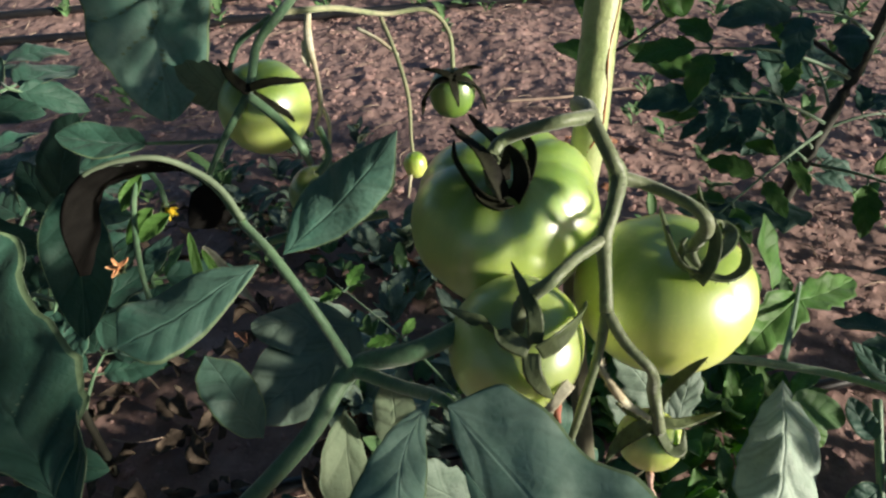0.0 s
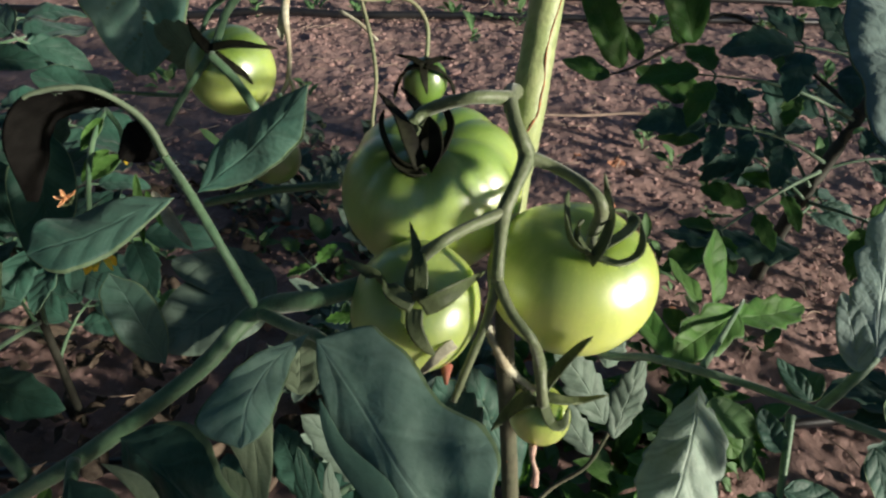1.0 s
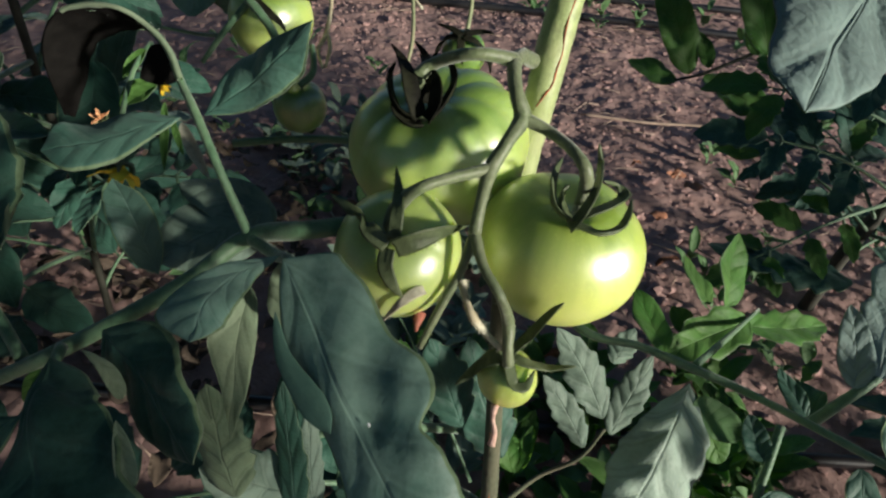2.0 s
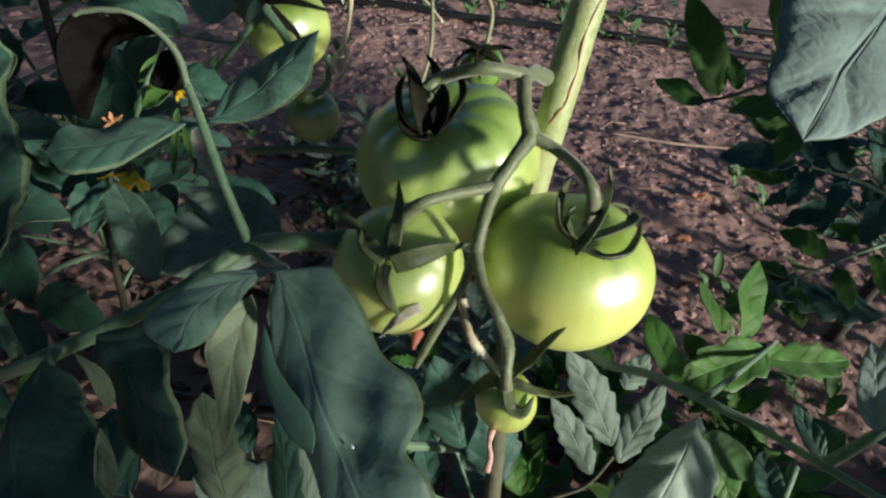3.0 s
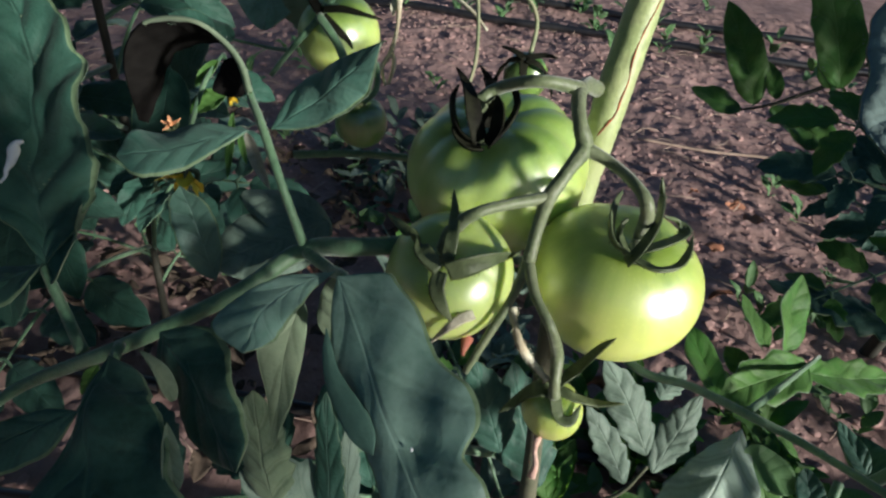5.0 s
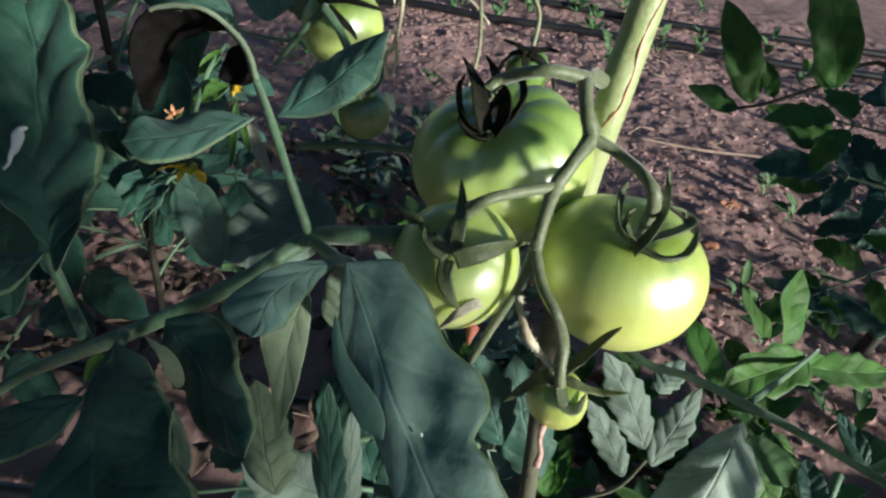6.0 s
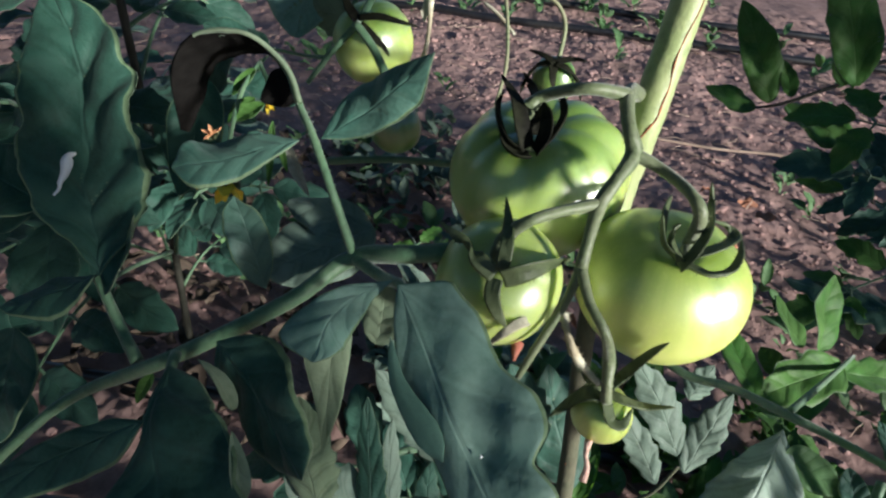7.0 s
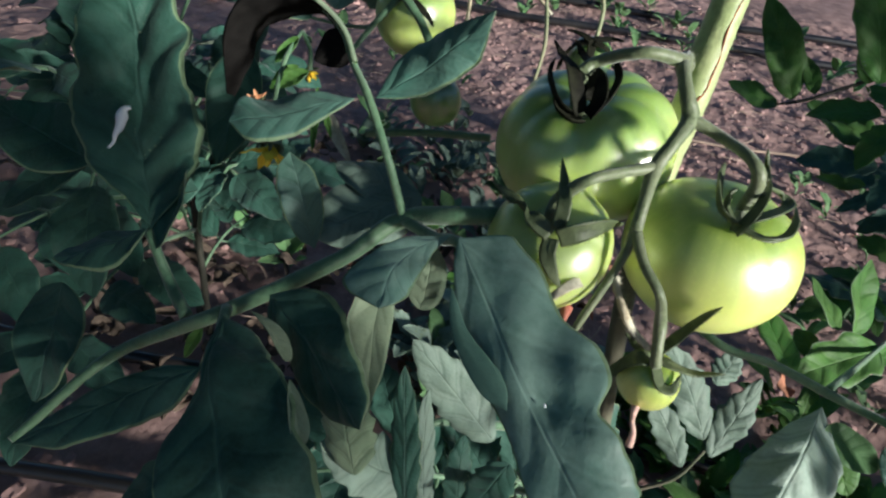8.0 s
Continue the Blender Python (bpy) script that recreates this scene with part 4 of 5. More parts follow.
for q in ((0.0816, 0.1302, 0.4352), (0.0657, 0.1569, 0.4425)):
    bm = bmesh.new()
    tube(bm, [(q[0], q[1], q[2], 0.0003), (q[0] + 0.0003, q[1], q[2] - 0.001, 0.0005), (q[0] + 0.0004, q[1], q[2] - 0.0018, 0.0002)], 6, 3)
    tagged(part("bird_dropping", bm, CREAM), "tiny white speck of dropping on a leaf", "dropping")

# leaf to the right, low
leaf_e = stalk(plant, "leaf_stalk", [(0.108, 0.31, 0.375, 0.003), (*(0.1496, 0.2630, 0.3745), 0.0023), (*(0.1837, 0.2715, 0.3645), 0.0023), (*(0.2180, 0.2780, 0.3520), 0.0025), (*(0.2451, 0.2720, 0.3511), 0.0022), (*(0.2617, 0.2431, 0.3702), 0.002), (*(0.3143, 0.2303, 0.3634), 0.002)], label="long green leaf stalk", hairs=120, seed=12)
stalk(leaf_e, "side_stalk", [(*(0.2162, 0.2789, 0.3538), 0.0021), (*(0.2334, 0.3067, 0.3495), 0.0018), (*(0.2652, 0.3603, 0.3394), 0.0012)], hairs=30, seed=13)
FR = (LEAF_FRESH, LEAF_UNDER)
shaped_leaflet(leaf_e, ((0.2154, 0.2715, 0.3475), (0.2080, 0.2430, 0.3385), (0.1985, 0.2140, 0.3250), (0.1861, 0.1857, 0.3063)), (-0.05, -0.62, 0.79), (12.0, 19.0, 23.5, 25.5, 26.5, 26.0, 24.0, 20.0, 13.0), (6.0, 12.0, 16.0, 19.0, 21.0, 21.5, 20.0, 15.5, 9.0), mats=(LEAF_GREY_SHEEN, LEAF_UNDER), seed=20, teeth=6, depth=0.13, fold=-0.18, wave=0.06, quilt=0.13, count=6.5, label="toothed grey-green leaflet")
leaflet(leaf_e, (0.2184, 0.2615, 0.3409), (0.2464, 0.2548, 0.3344), (0.24, -0.50, 0.84), 0.021, (LEAF_WEED, LEAF_UNDER), seed=21, full=0.9, quilt=0.02, **LT)
leaflet(leaf_e, (0.2289, 0.2764, 0.3289), (0.2456, 0.2578, 0.3061), (0.29, -0.65, 0.71), 0.024, FR, seed=211, full=1.0, **LT)
leaflet(leaf_e, (0.2448, 0.3540, 0.3389), (0.2437, 0.3934, 0.3722), (0.68, -0.26, 0.68), 0.03, FR, seed=22, **LT)
leaflet(leaf_e, (0.2310, 0.3438, 0.3475), (0.2092, 0.3645, 0.3649), (0.66, -0.29, 0.70), 0.02, FR, seed=24, **LT)
leaflet(leaf_e, (0.2570, 0.3454, 0.3402), (0.2059, 0.3004, 0.3352), (0.18, -0.44, 0.88), 0.034, FR, teeth=3, depth=0.35, full=1.15, fold=0.3, seed=23, **LT)
leaflet(leaf_e, (0.2616, 0.3521, 0.3304), (0.3205, 0.3869, 0.3198), (-0.06, -0.39, 0.92), 0.03, FR, teeth=4, depth=0.35, full=1.1, fold=0.25, seed=25, **LT)
leaflet(leaf_e, (0.2245, 0.3301, 0.3328), (0.2097, 0.3434, 0.3383), (0.15, -0.62, 0.77), 0.016, FR, seed=251, **LT)
leaflet(leaf_e, (0.2031, 0.2935, 0.3440), (0.1808, 0.3255, 0.3593), (0.44, -0.49, 0.76), 0.022, FR, seed=252, **LT)
stalk(leaf_e, "side_stalk", [(*(0.2632, 0.2619, 0.3437), 0.0024), (*(0.2585, 0.2426, 0.3332), 0.0021), (*(0.2523, 0.2207, 0.3230), 0.0018), (*(0.2523, 0.2115, 0.3115), 0.0016)], hairs=30, seed=18)
leaflet(leaf_e, (0.2563, 0.2436, 0.3349), (0.2456, 0.2596, 0.3486), (-0.13, -0.73, 0.67), 0.014, seed=26, full=1.0, **LT)
leaflet(leaf_e, (0.2524, 0.2222, 0.3248), (0.2323, 0.2129, 0.3166), (-0.18, -0.50, 0.85), 0.016, seed=27, **LT)
leaflet(leaf_e, (0.2540, 0.2247, 0.3277), (0.2864, 0.2195, 0.3238), (0.21, -0.42, 0.88), 0.018, seed=28, **LT)
leaflet(leaf_e, (0.2897, 0.2355, 0.3578), (0.2945, 0.2076, 0.3383), (0.16, -0.60, 0.78), 0.018, seed=29, **LT)
leaflet(leaf_e, (0.2802, 0.2770, 0.3404), (0.2635, 0.2966, 0.3516), (0.06, -0.63, 0.78), 0.012, seed=291, **LT)
leaflet(leaf_e, (0.2907, 0.2856, 0.3334), (0.2831, 0.3101, 0.3331), (-0.35, -0.58, 0.74), 0.022, seed=292, **LT)

# leaf high on the right, close to the camera
leaf_f = stalk(plant, "leaf_stalk", [(0.112, 0.38, 0.66, 0.004), (0.17, 0.29, 0.69, 0.003), (0.19, 0.235, 0.615, 0.0022), (0.1838, 0.1943, 0.5832, 0.0018)], n=8)
shaped_leaflet(leaf_f, ((0.1838, 0.1943, 0.5832), (0.1728, 0.1691, 0.5747), (0.1621, 0.1440, 0.5677), (0.1558, 0.1232, 0.5621)), (0.16, -0.46, 0.87), (8.2, 9.7, 11.3, 11.5, 11.5, 11.0, 10.0, 7.8, 4.8), (7.3, 14.2, 16.5, 17.5, 16.5, 13.5, 10.5, 9.0, 7.0), mats=(LEAF_BLUISH, LEAF_TOP), seed=25, fold=0.06, wave=0.05, quilt=0.16, puff=0.2, count=3.2, rim=0.05, label="bluish green leaflet with puckered veins")
leaf_g = stalk(plant, "leaf_stalk", [(*(0.2706, 0.2567, 0.3553), 0.003), (*(0.2859, 0.2652, 0.3794), 0.0026), (*(0.3094, 0.2879, 0.3879), 0.002), (*(0.3347, 0.3098, 0.3950), 0.0018)], n=8)
leaflet(leaf_g, (0.2930, 0.2706, 0.3851), (0.3160, 0.3484, 0.4464), (-0.12, -0.74, 0.67), 0.034, (LEAF_SILVER, LEAF_TOP), teeth=5, depth=0.35, seed=26, fold=-0.1, label="grey-green deeply toothed leaflet", **LT)
leaflet(leaf_g, (0.2814, 0.2619, 0.3825), (0.2743, 0.2929, 0.4079), (-0.21, -0.74, 0.64), 0.017, (LEAF_SILVER, LEAF_TOP), seed=261, fold=0.1, **LT)
leaflet(leaf_g, (0.2977, 0.2744, 0.3891), (0.3325, 0.2765, 0.3859), (0.09, -0.32, 0.94), 0.02, seed=262, **LT)
leaflet(leaf_g, (0.3165, 0.2800, 0.3769), (0.3158, 0.2537, 0.3441), (0.16, -0.60, 0.78), 0.026, seed=263, **LT)

# second truss and leaf behind on the left
leaf_c = stalk(plant, "leaf_stalk", [(*(-0.0877, 0.3117, 0.4526), 0.0014), (*(-0.0793, 0.3243, 0.4680), 0.0018), (*(-0.0681, 0.3388, 0.4856), 0.0021), (*(-0.0672, 0.3629, 0.4995), 0.0024), (*(-0.0556, 0.3732, 0.5120), 0.0025), (*(-0.0505, 0.4024, 0.5162), 0.0025)], label="green leaf stalk", hairs=60, seed=14)
stalk(leaf_c, "side_stalk", [(*(-0.0807, 0.3225, 0.4658), 0.0014), (*(-0.1054, 0.3345, 0.4584), 0.0011), (*(-0.1250, 0.3300, 0.4600), 0.0010)], n=8)
stalk(leaf_c, "side_stalk", [(*(-0.0599, 0.3722, 0.5109), 0.0019), (*(-0.0810, 0.3724, 0.4959), 0.0016), (*(-0.0861, 0.3610, 0.4787), 0.0015), (*(-0.0743, 0.3453, 0.4779), 0.0012)], n=8)
leaflet(leaf_c, (-0.1549, 0.4424, 0.5367), (-0.1219, 0.3557, 0.4596), (0.12, -0.67, 0.74), 0.074, (LEAF_BLOOM, LEAF_UNDER), teeth=3, depth=0.12, seed=30, bulge=0.05, full=1.1, quilt=0.2, count=6, label="large veined green leaflet", **LT)
leaflet(leaf_c, (-0.1250, 0.3300, 0.4600), (-0.1652, 0.3229, 0.4686), (0.02, -0.35, 0.94), 0.023, seed=31, full=1.1, **LT)
leaflet(leaf_c, (-0.0761, 0.3518, 0.4781), (-0.1315, 0.3797, 0.4738), (-0.23, 0.97, -0.11), 0.03, teeth=4, depth=0.2, seed=32, **LT)
fb1 = fruit(plant, (-0.0670, 0.3560, 0.4680), (-0.1, -0.3, 1), 0.0245, 0.0245, FRUIT_GREEN, 5, 0.02, 0.1, 21, "green unripe tomato half hidden by leaves")
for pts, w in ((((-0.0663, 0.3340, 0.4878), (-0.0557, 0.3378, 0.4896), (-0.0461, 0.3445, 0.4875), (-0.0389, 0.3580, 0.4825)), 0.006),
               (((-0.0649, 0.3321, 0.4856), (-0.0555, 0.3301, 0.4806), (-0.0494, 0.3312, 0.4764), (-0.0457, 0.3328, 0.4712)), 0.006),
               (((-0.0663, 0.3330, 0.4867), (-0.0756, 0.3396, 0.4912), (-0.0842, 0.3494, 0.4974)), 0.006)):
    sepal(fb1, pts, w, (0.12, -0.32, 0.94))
stalk(leaf_c, "side_stalk", [(*(-0.0645, 0.3272, 0.4879), 0.0026), (*(-0.0516, 0.3233, 0.4779), 0.0024), (*(-0.0409, 0.3175, 0.4671), 0.0026), (*(-0.0377, 0.3201, 0.4543), 0.002)], n=8)
fb2 = fruit(plant, (0.0330, 0.4460, 0.4350), (0, -0.2, 1), 0.0155, 0.0175, FRUIT_DARK, 5, 0.03, 0.1, 22, "small green unripe tomato")
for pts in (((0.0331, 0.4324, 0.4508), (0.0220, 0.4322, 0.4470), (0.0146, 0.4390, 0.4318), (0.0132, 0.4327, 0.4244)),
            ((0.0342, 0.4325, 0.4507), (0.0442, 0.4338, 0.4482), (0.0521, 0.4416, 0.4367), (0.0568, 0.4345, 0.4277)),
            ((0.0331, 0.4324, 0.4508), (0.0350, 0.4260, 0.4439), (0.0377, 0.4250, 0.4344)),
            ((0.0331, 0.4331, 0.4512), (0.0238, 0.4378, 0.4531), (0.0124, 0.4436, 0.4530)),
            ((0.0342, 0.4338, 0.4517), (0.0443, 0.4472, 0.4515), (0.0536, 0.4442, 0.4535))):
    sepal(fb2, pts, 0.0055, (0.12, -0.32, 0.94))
fruit(plant, (-0.0400, 0.3340, 0.4270), (0, -0.2, 1), 0.0155, 0.016, FRUIT_DARK, 5, 0.03, 0.1, 23, "small dark green unripe tomato in shade")
stalk(plant, "pedicel", [(*(-0.0376, 0.3480, 0.4601), 0.0016), (*(-0.0317, 0.3362, 0.4497), 0.002), (*(-0.0372, 0.3287, 0.4423), 0.0022)], n=8)
fb4 = fruit(plant, (0.0116, 0.3714, 0.4228), (0, -0.2, 1), 0.007, 0.0085, FRUIT_PALE, 5, 0.02, 0.05, 24, "tiny pale green fruit with dried flower tip")
stalk(fb4, "dried_flower_tip", [(*(0.0093, 0.3632, 0.4207), 0.0012), (*(0.0080, 0.3547, 0.4103), 0.0008)], DRY, n=6)
truss_b = stalk(plant, "truss_stalk", [(*(-0.0584, 0.3839, 0.5094), 0.0019), (*(-0.0498, 0.4052, 0.5037), 0.0019), (*(-0.0344, 0.4266, 0.4978), 0.0017), (*(-0.0113, 0.4585, 0.4840), 0.0016), (*(0.0160, 0.4658, 0.4841), 0.0015), (*(0.0310, 0.4613, 0.4700), 0.0015), (*(0.0338, 0.4443, 0.4456), 0.0016)], PEDICEL_DRY, label="thin fruit stalk", hairs=60, seed=15)
stalk(truss_b, "pedicel", [(*(-0.0142, 0.4577, 0.4832), 0.0015), (*(-0.0028, 0.4327, 0.4676), 0.0013), (*(0.0061, 0.4067, 0.4509), 0.0013), (*(0.0091, 0.3803, 0.4340), 0.0010), (*(0.0109, 0.3739, 0.4260), 0.0012)], PEDICEL_DRY, hairs=50, seed=16)
stalk(truss_b, "dry_pedicel", [(*(-0.0530, 0.4252, 0.4966), 0.0018), (*(-0.0517, 0.4096, 0.4853), 0.0026), (*(-0.0466, 0.3972, 0.4696), 0.0013), (*(-0.0427, 0.3801, 0.4562), 0.0016), (*(-0.0453, 0.3728, 0.4473), 0.0012), (*(-0.0376, 0.3618, 0.4412), 0.0009)], DRY, "dried withered stalk", hairs=60, seed=17)
leaflet(truss_b, (-0.0534, 0.4096, 0.4853), (-0.0506, 0.3988, 0.4717), (-0.29, -0.68, 0.68), 0.006, (DRY, DRY), seed=311, fold=0.3, wave=0.4, ns=16, nv=3)
stalk(truss_b, "dry_pedicel", [(*(-0.0421, 0.3801, 0.4562), 0.0012), (*(-0.0381, 0.3750, 0.4498), 0.0014), (*(-0.0369, 0.3650, 0.4405), 0.0009)], DRY, n=7)
stalk(plant, "dry_twig", [(*(-0.0329, 0.4723, 0.4700), 0.0013), (*(-0.0182, 0.4678, 0.4639), 0.0014), (*(-0.0039, 0.4613, 0.4553), 0.0011)], DRY, n=7)
stalk(plant, "leaf_stalk", [(*(-0.0803, 0.3201, 0.3986), 0.0028), (*(-0.0434, 0.3349, 0.4031), 0.0026), (*(-0.0028, 0.3393, 0.4095), 0.0026)], n=8)


def flower(parent, c, n, size, seed, open_=0.5, mat=PETAL, label="yellow star-shaped tomato flower", wide=0.34, calyx_len=0.75):
    """A star-shaped yellow flower: pointed petals round a cone, green sepals behind."""
    rnd = random.Random(seed)
    c, n = Vector(c), Vector(n).normalized()
    e1 = n.orthogonal().normalized()
    e2 = n.cross(e1)
    bm = bmesh.new()
    tube(bm, [(*(c - n * size * 0.1), size * 0.1), (*(c + n * size * 0.25), size * 0.13), (*(c + n * size * 0.6), size * 0.05)], 8, 3)
    f = part("flower", bm, mat, parent, label)
    for k in range(5):
        a = 2 * math.pi * k / 5 + rnd.uniform(-0.2, 0.2)
        d = e1 * math.cos(a) + e2 * math.sin(a)
        p = part_petal(c, d, n, size, open_ + rnd.uniform(-0.2, 0.2), wide)
        part("petal", p, mat, f)
        sepal(f, (c - n * 0.002, c + d * size * 0.3 - n * 0.002, c + d * size * calyx_len + n * size * 0.2), size * 0.2, n, SEPAL_OLIVE)
    return f


def part_petal(c, d, n, size, open_, wide):
    bm = bmesh.new()
    blade(bm, c, c + d * size * open_ * 1.4 + n * size * (1 - open_) * 0.9, n, size * wide, bulge=-0.06, fold=0.2, ns=10, nv=2, quilt=0, wave=0.2)
    return bm


flower(plant, (-0.1165, 0.2590, 0.4362), (-0.1, -0.4, 0.9), 0.0065, 1, 0.55, PETAL_DRY, "withered orange star-shaped flower")
flower(plant, (-0.1040, 0.2513, 0.4136), (0.15, -0.62, -0.77), 0.019, 2, 0.4, wide=0.5, calyx_len=0.4)
flower(plant, (-0.1102, 0.3033, 0.4374), (0.83, -0.52, -0.19), 0.008, 3, 0.3)
stalk(plant, "flower_stalk", [(*(-0.1223, 0.3152, 0.4564), 0.0012), (*(-0.1208, 0.2943, 0.4464), 0.0014), (*(-0.1122, 0.2686, 0.4310), 0.0013), (*(-0.1055, 0.2537, 0.4135), 0.0016)], n=8)
stalk(plant, "flower_stalk", [(*(-0.1223, 0.3152, 0.4564), 0.0014), (*(-0.1142, 0.3106, 0.4478), 0.0013), (*(-0.1107, 0.3042, 0.4387), 0.0016)], n=8)
for a, b, w in (((-0.1129, 0.2956, 0.4433), (-0.1249, 0.2834, 0.4300), 0.009), ((-0.0872, 0.2744, 0.4447), (-0.0789, 0.2531, 0.4167), 0.005), ((-0.0814, 0.2700, 0.4383), (-0.0707, 0.2602, 0.4243), 0.004), ((-0.1270, 0.3114, 0.4493), (-0.1323, 0.3023, 0.4387), 0.008), ((-0.1192, 0.3069, 0.4555), (-0.1289, 0.2953, 0.4414), 0.008), ((-0.1005, 0.2869, 0.4459), (-0.1153, 0.2781, 0.4355), 0.009)):
    leaflet(plant, a, b, (0.26, -0.57, 0.78), w, FR, seed=int(w * 9999), fold=0.4, ns=14, nv=3)
leaflet(plant, (-0.0895, 0.2871, 0.4262), (-0.0620, 0.2669, 0.4078), (0.47, -0.55, 0.69), 0.008, (DRY, DRY), seed=55, fold=0.5, ns=14, nv=3, label="dry curled bract")

# lower leaves behind the fruit
leaf_h = stalk(plant, "leaf_stalk", [(0.112, 0.313, 0.2, 0.004), (*(0.0534, 0.2506, 0.2584), 0.003), (*(0.0229, 0.2194, 0.2796), 0.0025), (*(0.0118, 0.2000, 0.2758), 0.002)], n=8)
HT = dict(teeth=6, depth=0.25, ns=40, nv=6, fold=-0.15)
leaflet(leaf_h, (0.0581, 0.2326, 0.2670), (0.0002, 0.2288, 0.3319), (0.06, -0.66, 0.75), 0.034, (LEAF_GREY, LEAF_UNDER), seed=60, label="toothed grey-green leaflet", **HT)
leaflet(leaf_h, (0.0278, 0.1909, 0.2589), (-0.0240, 0.1674, 0.2973), (0.04, -0.38, 0.93), 0.042, (LEAF_GREY, LEAF_UNDER), seed=61, **HT)
leaflet(leaf_h, (0.0277, 0.1724, 0.2524), (0.0028, 0.2126, 0.3273), (-0.01, -0.76, 0.66), 0.02, seed=62, **HT)
leaflet(leaf_h, (0.0381, 0.1764, 0.2536), (0.0175, 0.2169, 0.3111), (0.54, -0.49, 0.68), 0.018, (LEAF_GREY, LEAF_UNDER), seed=63, **HT)
leaflet(leaf_h, (0.0542, 0.1936, 0.2365), (0.0433, 0.2164, 0.2848), (0.28, -0.66, 0.70), 0.02, seed=64, **HT)
leaflet(leaf_h, (0.0719, 0.2287, 0.2573), (0.0602, 0.1739, 0.2752), (-0.02, -0.51, 0.86), 0.03, seed=65, **HT)
leaflet(leaf_h, (-0.0015, 0.1635, 0.2879), (-0.0204, 0.1819, 0.3506), (-0.01, -0.76, 0.65), 0.034, (LEAF_UNDER, LEAF_UNDER), seed=66, **HT)
leaflet(leaf_h, (0.0104, 0.2051, 0.3805), (0.0083, 0.2175, 0.4129), (-0.01, -0.76, 0.66), 0.02, (LEAF_PALE, LEAF_PALE), seed=67, ns=30, nv=5)
leaf_i = stalk(plant, "leaf_stalk", [(0.126, 0.262, 0.16, 0.0026), (*(0.1591, 0.3082, 0.1645), 0.0018), (*(0.1867, 0.3210, 0.1869), 0.0016), (*(0.1991, 0.3333, 0.2142), 0.0014)], STEM_SHADED, n=8)
IT = dict(teeth=5, depth=0.3, ns=44, nv=6, fold=-0.2, quilt=0.12, full=1.5)
leaflet(leaf_i, (0.1960, 0.3376, 0.2207), (0.1442, 0.3425, 0.2949), (0.06, -0.66, 0.74), 0.034, (LEAF_GREY_SHADED, LEAF_UNDER), seed=70, label="grey-green veined leaflet", **IT)
leaflet(leaf_i, (0.1869, 0.3206, 0.2028), (0.1436, 0.3279, 0.2604), (-0.03, -0.69, 0.72), 0.025, (LEAF_GREY_SHADED, LEAF_UNDER), seed=71, **IT)
leaflet(leaf_i, (0.2042, 0.3324, 0.2113), (0.2189, 0.3690, 0.2682), (0.25, -0.59, 0.76), 0.03, (LEAF_GREY_SHADED, LEAF_UNDER), seed=72, **IT)
leaflet(leaf_i, (0.1960, 0.3786, 0.2393), (0.2071, 0.3998, 0.2617), (0.25, -0.59, 0.76), 0.025, (LEAF_GREY_SHADED, LEAF_UNDER), seed=73, **IT)
leaflet(leaf_i, (0.1287, 0.2727, 0.2296), (0.0890, 0.2984, 0.3090), (0.25, -0.59, 0.76), 0.05, seed=74, **IT)
leaflet(leaf_i, (0.0984, 0.2639, 0.2624), (0.0680, 0.2761, 0.3216), (0.25, -0.59, 0.76), 0.04, seed=75, **IT)

# upper leaves of the plant, out of view, added to keep out sky light
for k in range(9):
    a = 1.3 + k * 0.3
    z = 0.74 + 0.03 * k
    compound(plant, (0.114, 0.384, z - 0.05), (0.114 + 0.2 * math.cos(a), 0.384 + 0.2 * math.sin(a), z), (0, 0, 1), 0.1, 3, 0.2, 0.003, None, 300 + k, 4, 0.25, 0.62)

# more unseen leaves overhead, added to darken the left side
for k, tip in enumerate(((-0.2, 0.1, 0.8), (-0.12, 0.2, 0.86), (-0.27, 0.2, 0.78), (-0.2, 0.3, 0.8), (-0.14, 0.04, 0.9), (-0.28, 0.1, 0.86))):
    compound(plant, (0.114, 0.384, 0.68 + 0.03 * k), tip, (0, 0, 1), 0.1, 4, 0.15, 0.003, None, 320 + k, 4, 0.25, 0.62)

# ---- plants behind and beside, several unseen and added to block light ----
back = thing("tomato_plant", (0.52, 0.83, 0.0), "bushy tomato plant, dark against the light", "tomato plant")
stalk(back, "main_stem", [(0.52, 0.83, -0.02, 0.011), (0.524, 0.824, 0.12, 0.01), (0.55, 0.84, 0.22, 0.009), (0.58, 0.864, 0.33, 0.008), (0.6, 0.87, 0.6, 0.006), (0.61, 0.88, 0.75, 0.004)], BARK)
leaf_d = stalk(back, "leaf_stalk", [(0.565, 0.852, 0.28, 0.003), (*(0.4126, 0.9793, 0.3543), 0.003), (*(0.3286, 0.9483, 0.3132), 0.0028), (*(0.2811, 0.9369, 0.2832), 0.0024), (*(0.2459, 0.9387, 0.2654), 0.0016)], BARK, n=8)
DT = dict(ns=36, nv=6, teeth=3, depth=0.1)
leaflet(leaf_d, (0.2482, 0.9395, 0.2656), (0.1738, 0.9321, 0.2831), (0.18, -0.44, 0.88), 0.042, FR, seed=80, **DT)
leaflet(leaf_d, (0.2623, 0.9400, 0.2774), (0.1834, 0.9706, 0.3937), (-0.01, -0.76, 0.65), 0.056, FR, seed=81, **DT)
leaflet(leaf_d, (0.2863, 0.9439, 0.2901), (0.2611, 0.9678, 0.3291), (-0.01, -0.76, 0.65), 0.025, FR, seed=82, **DT)
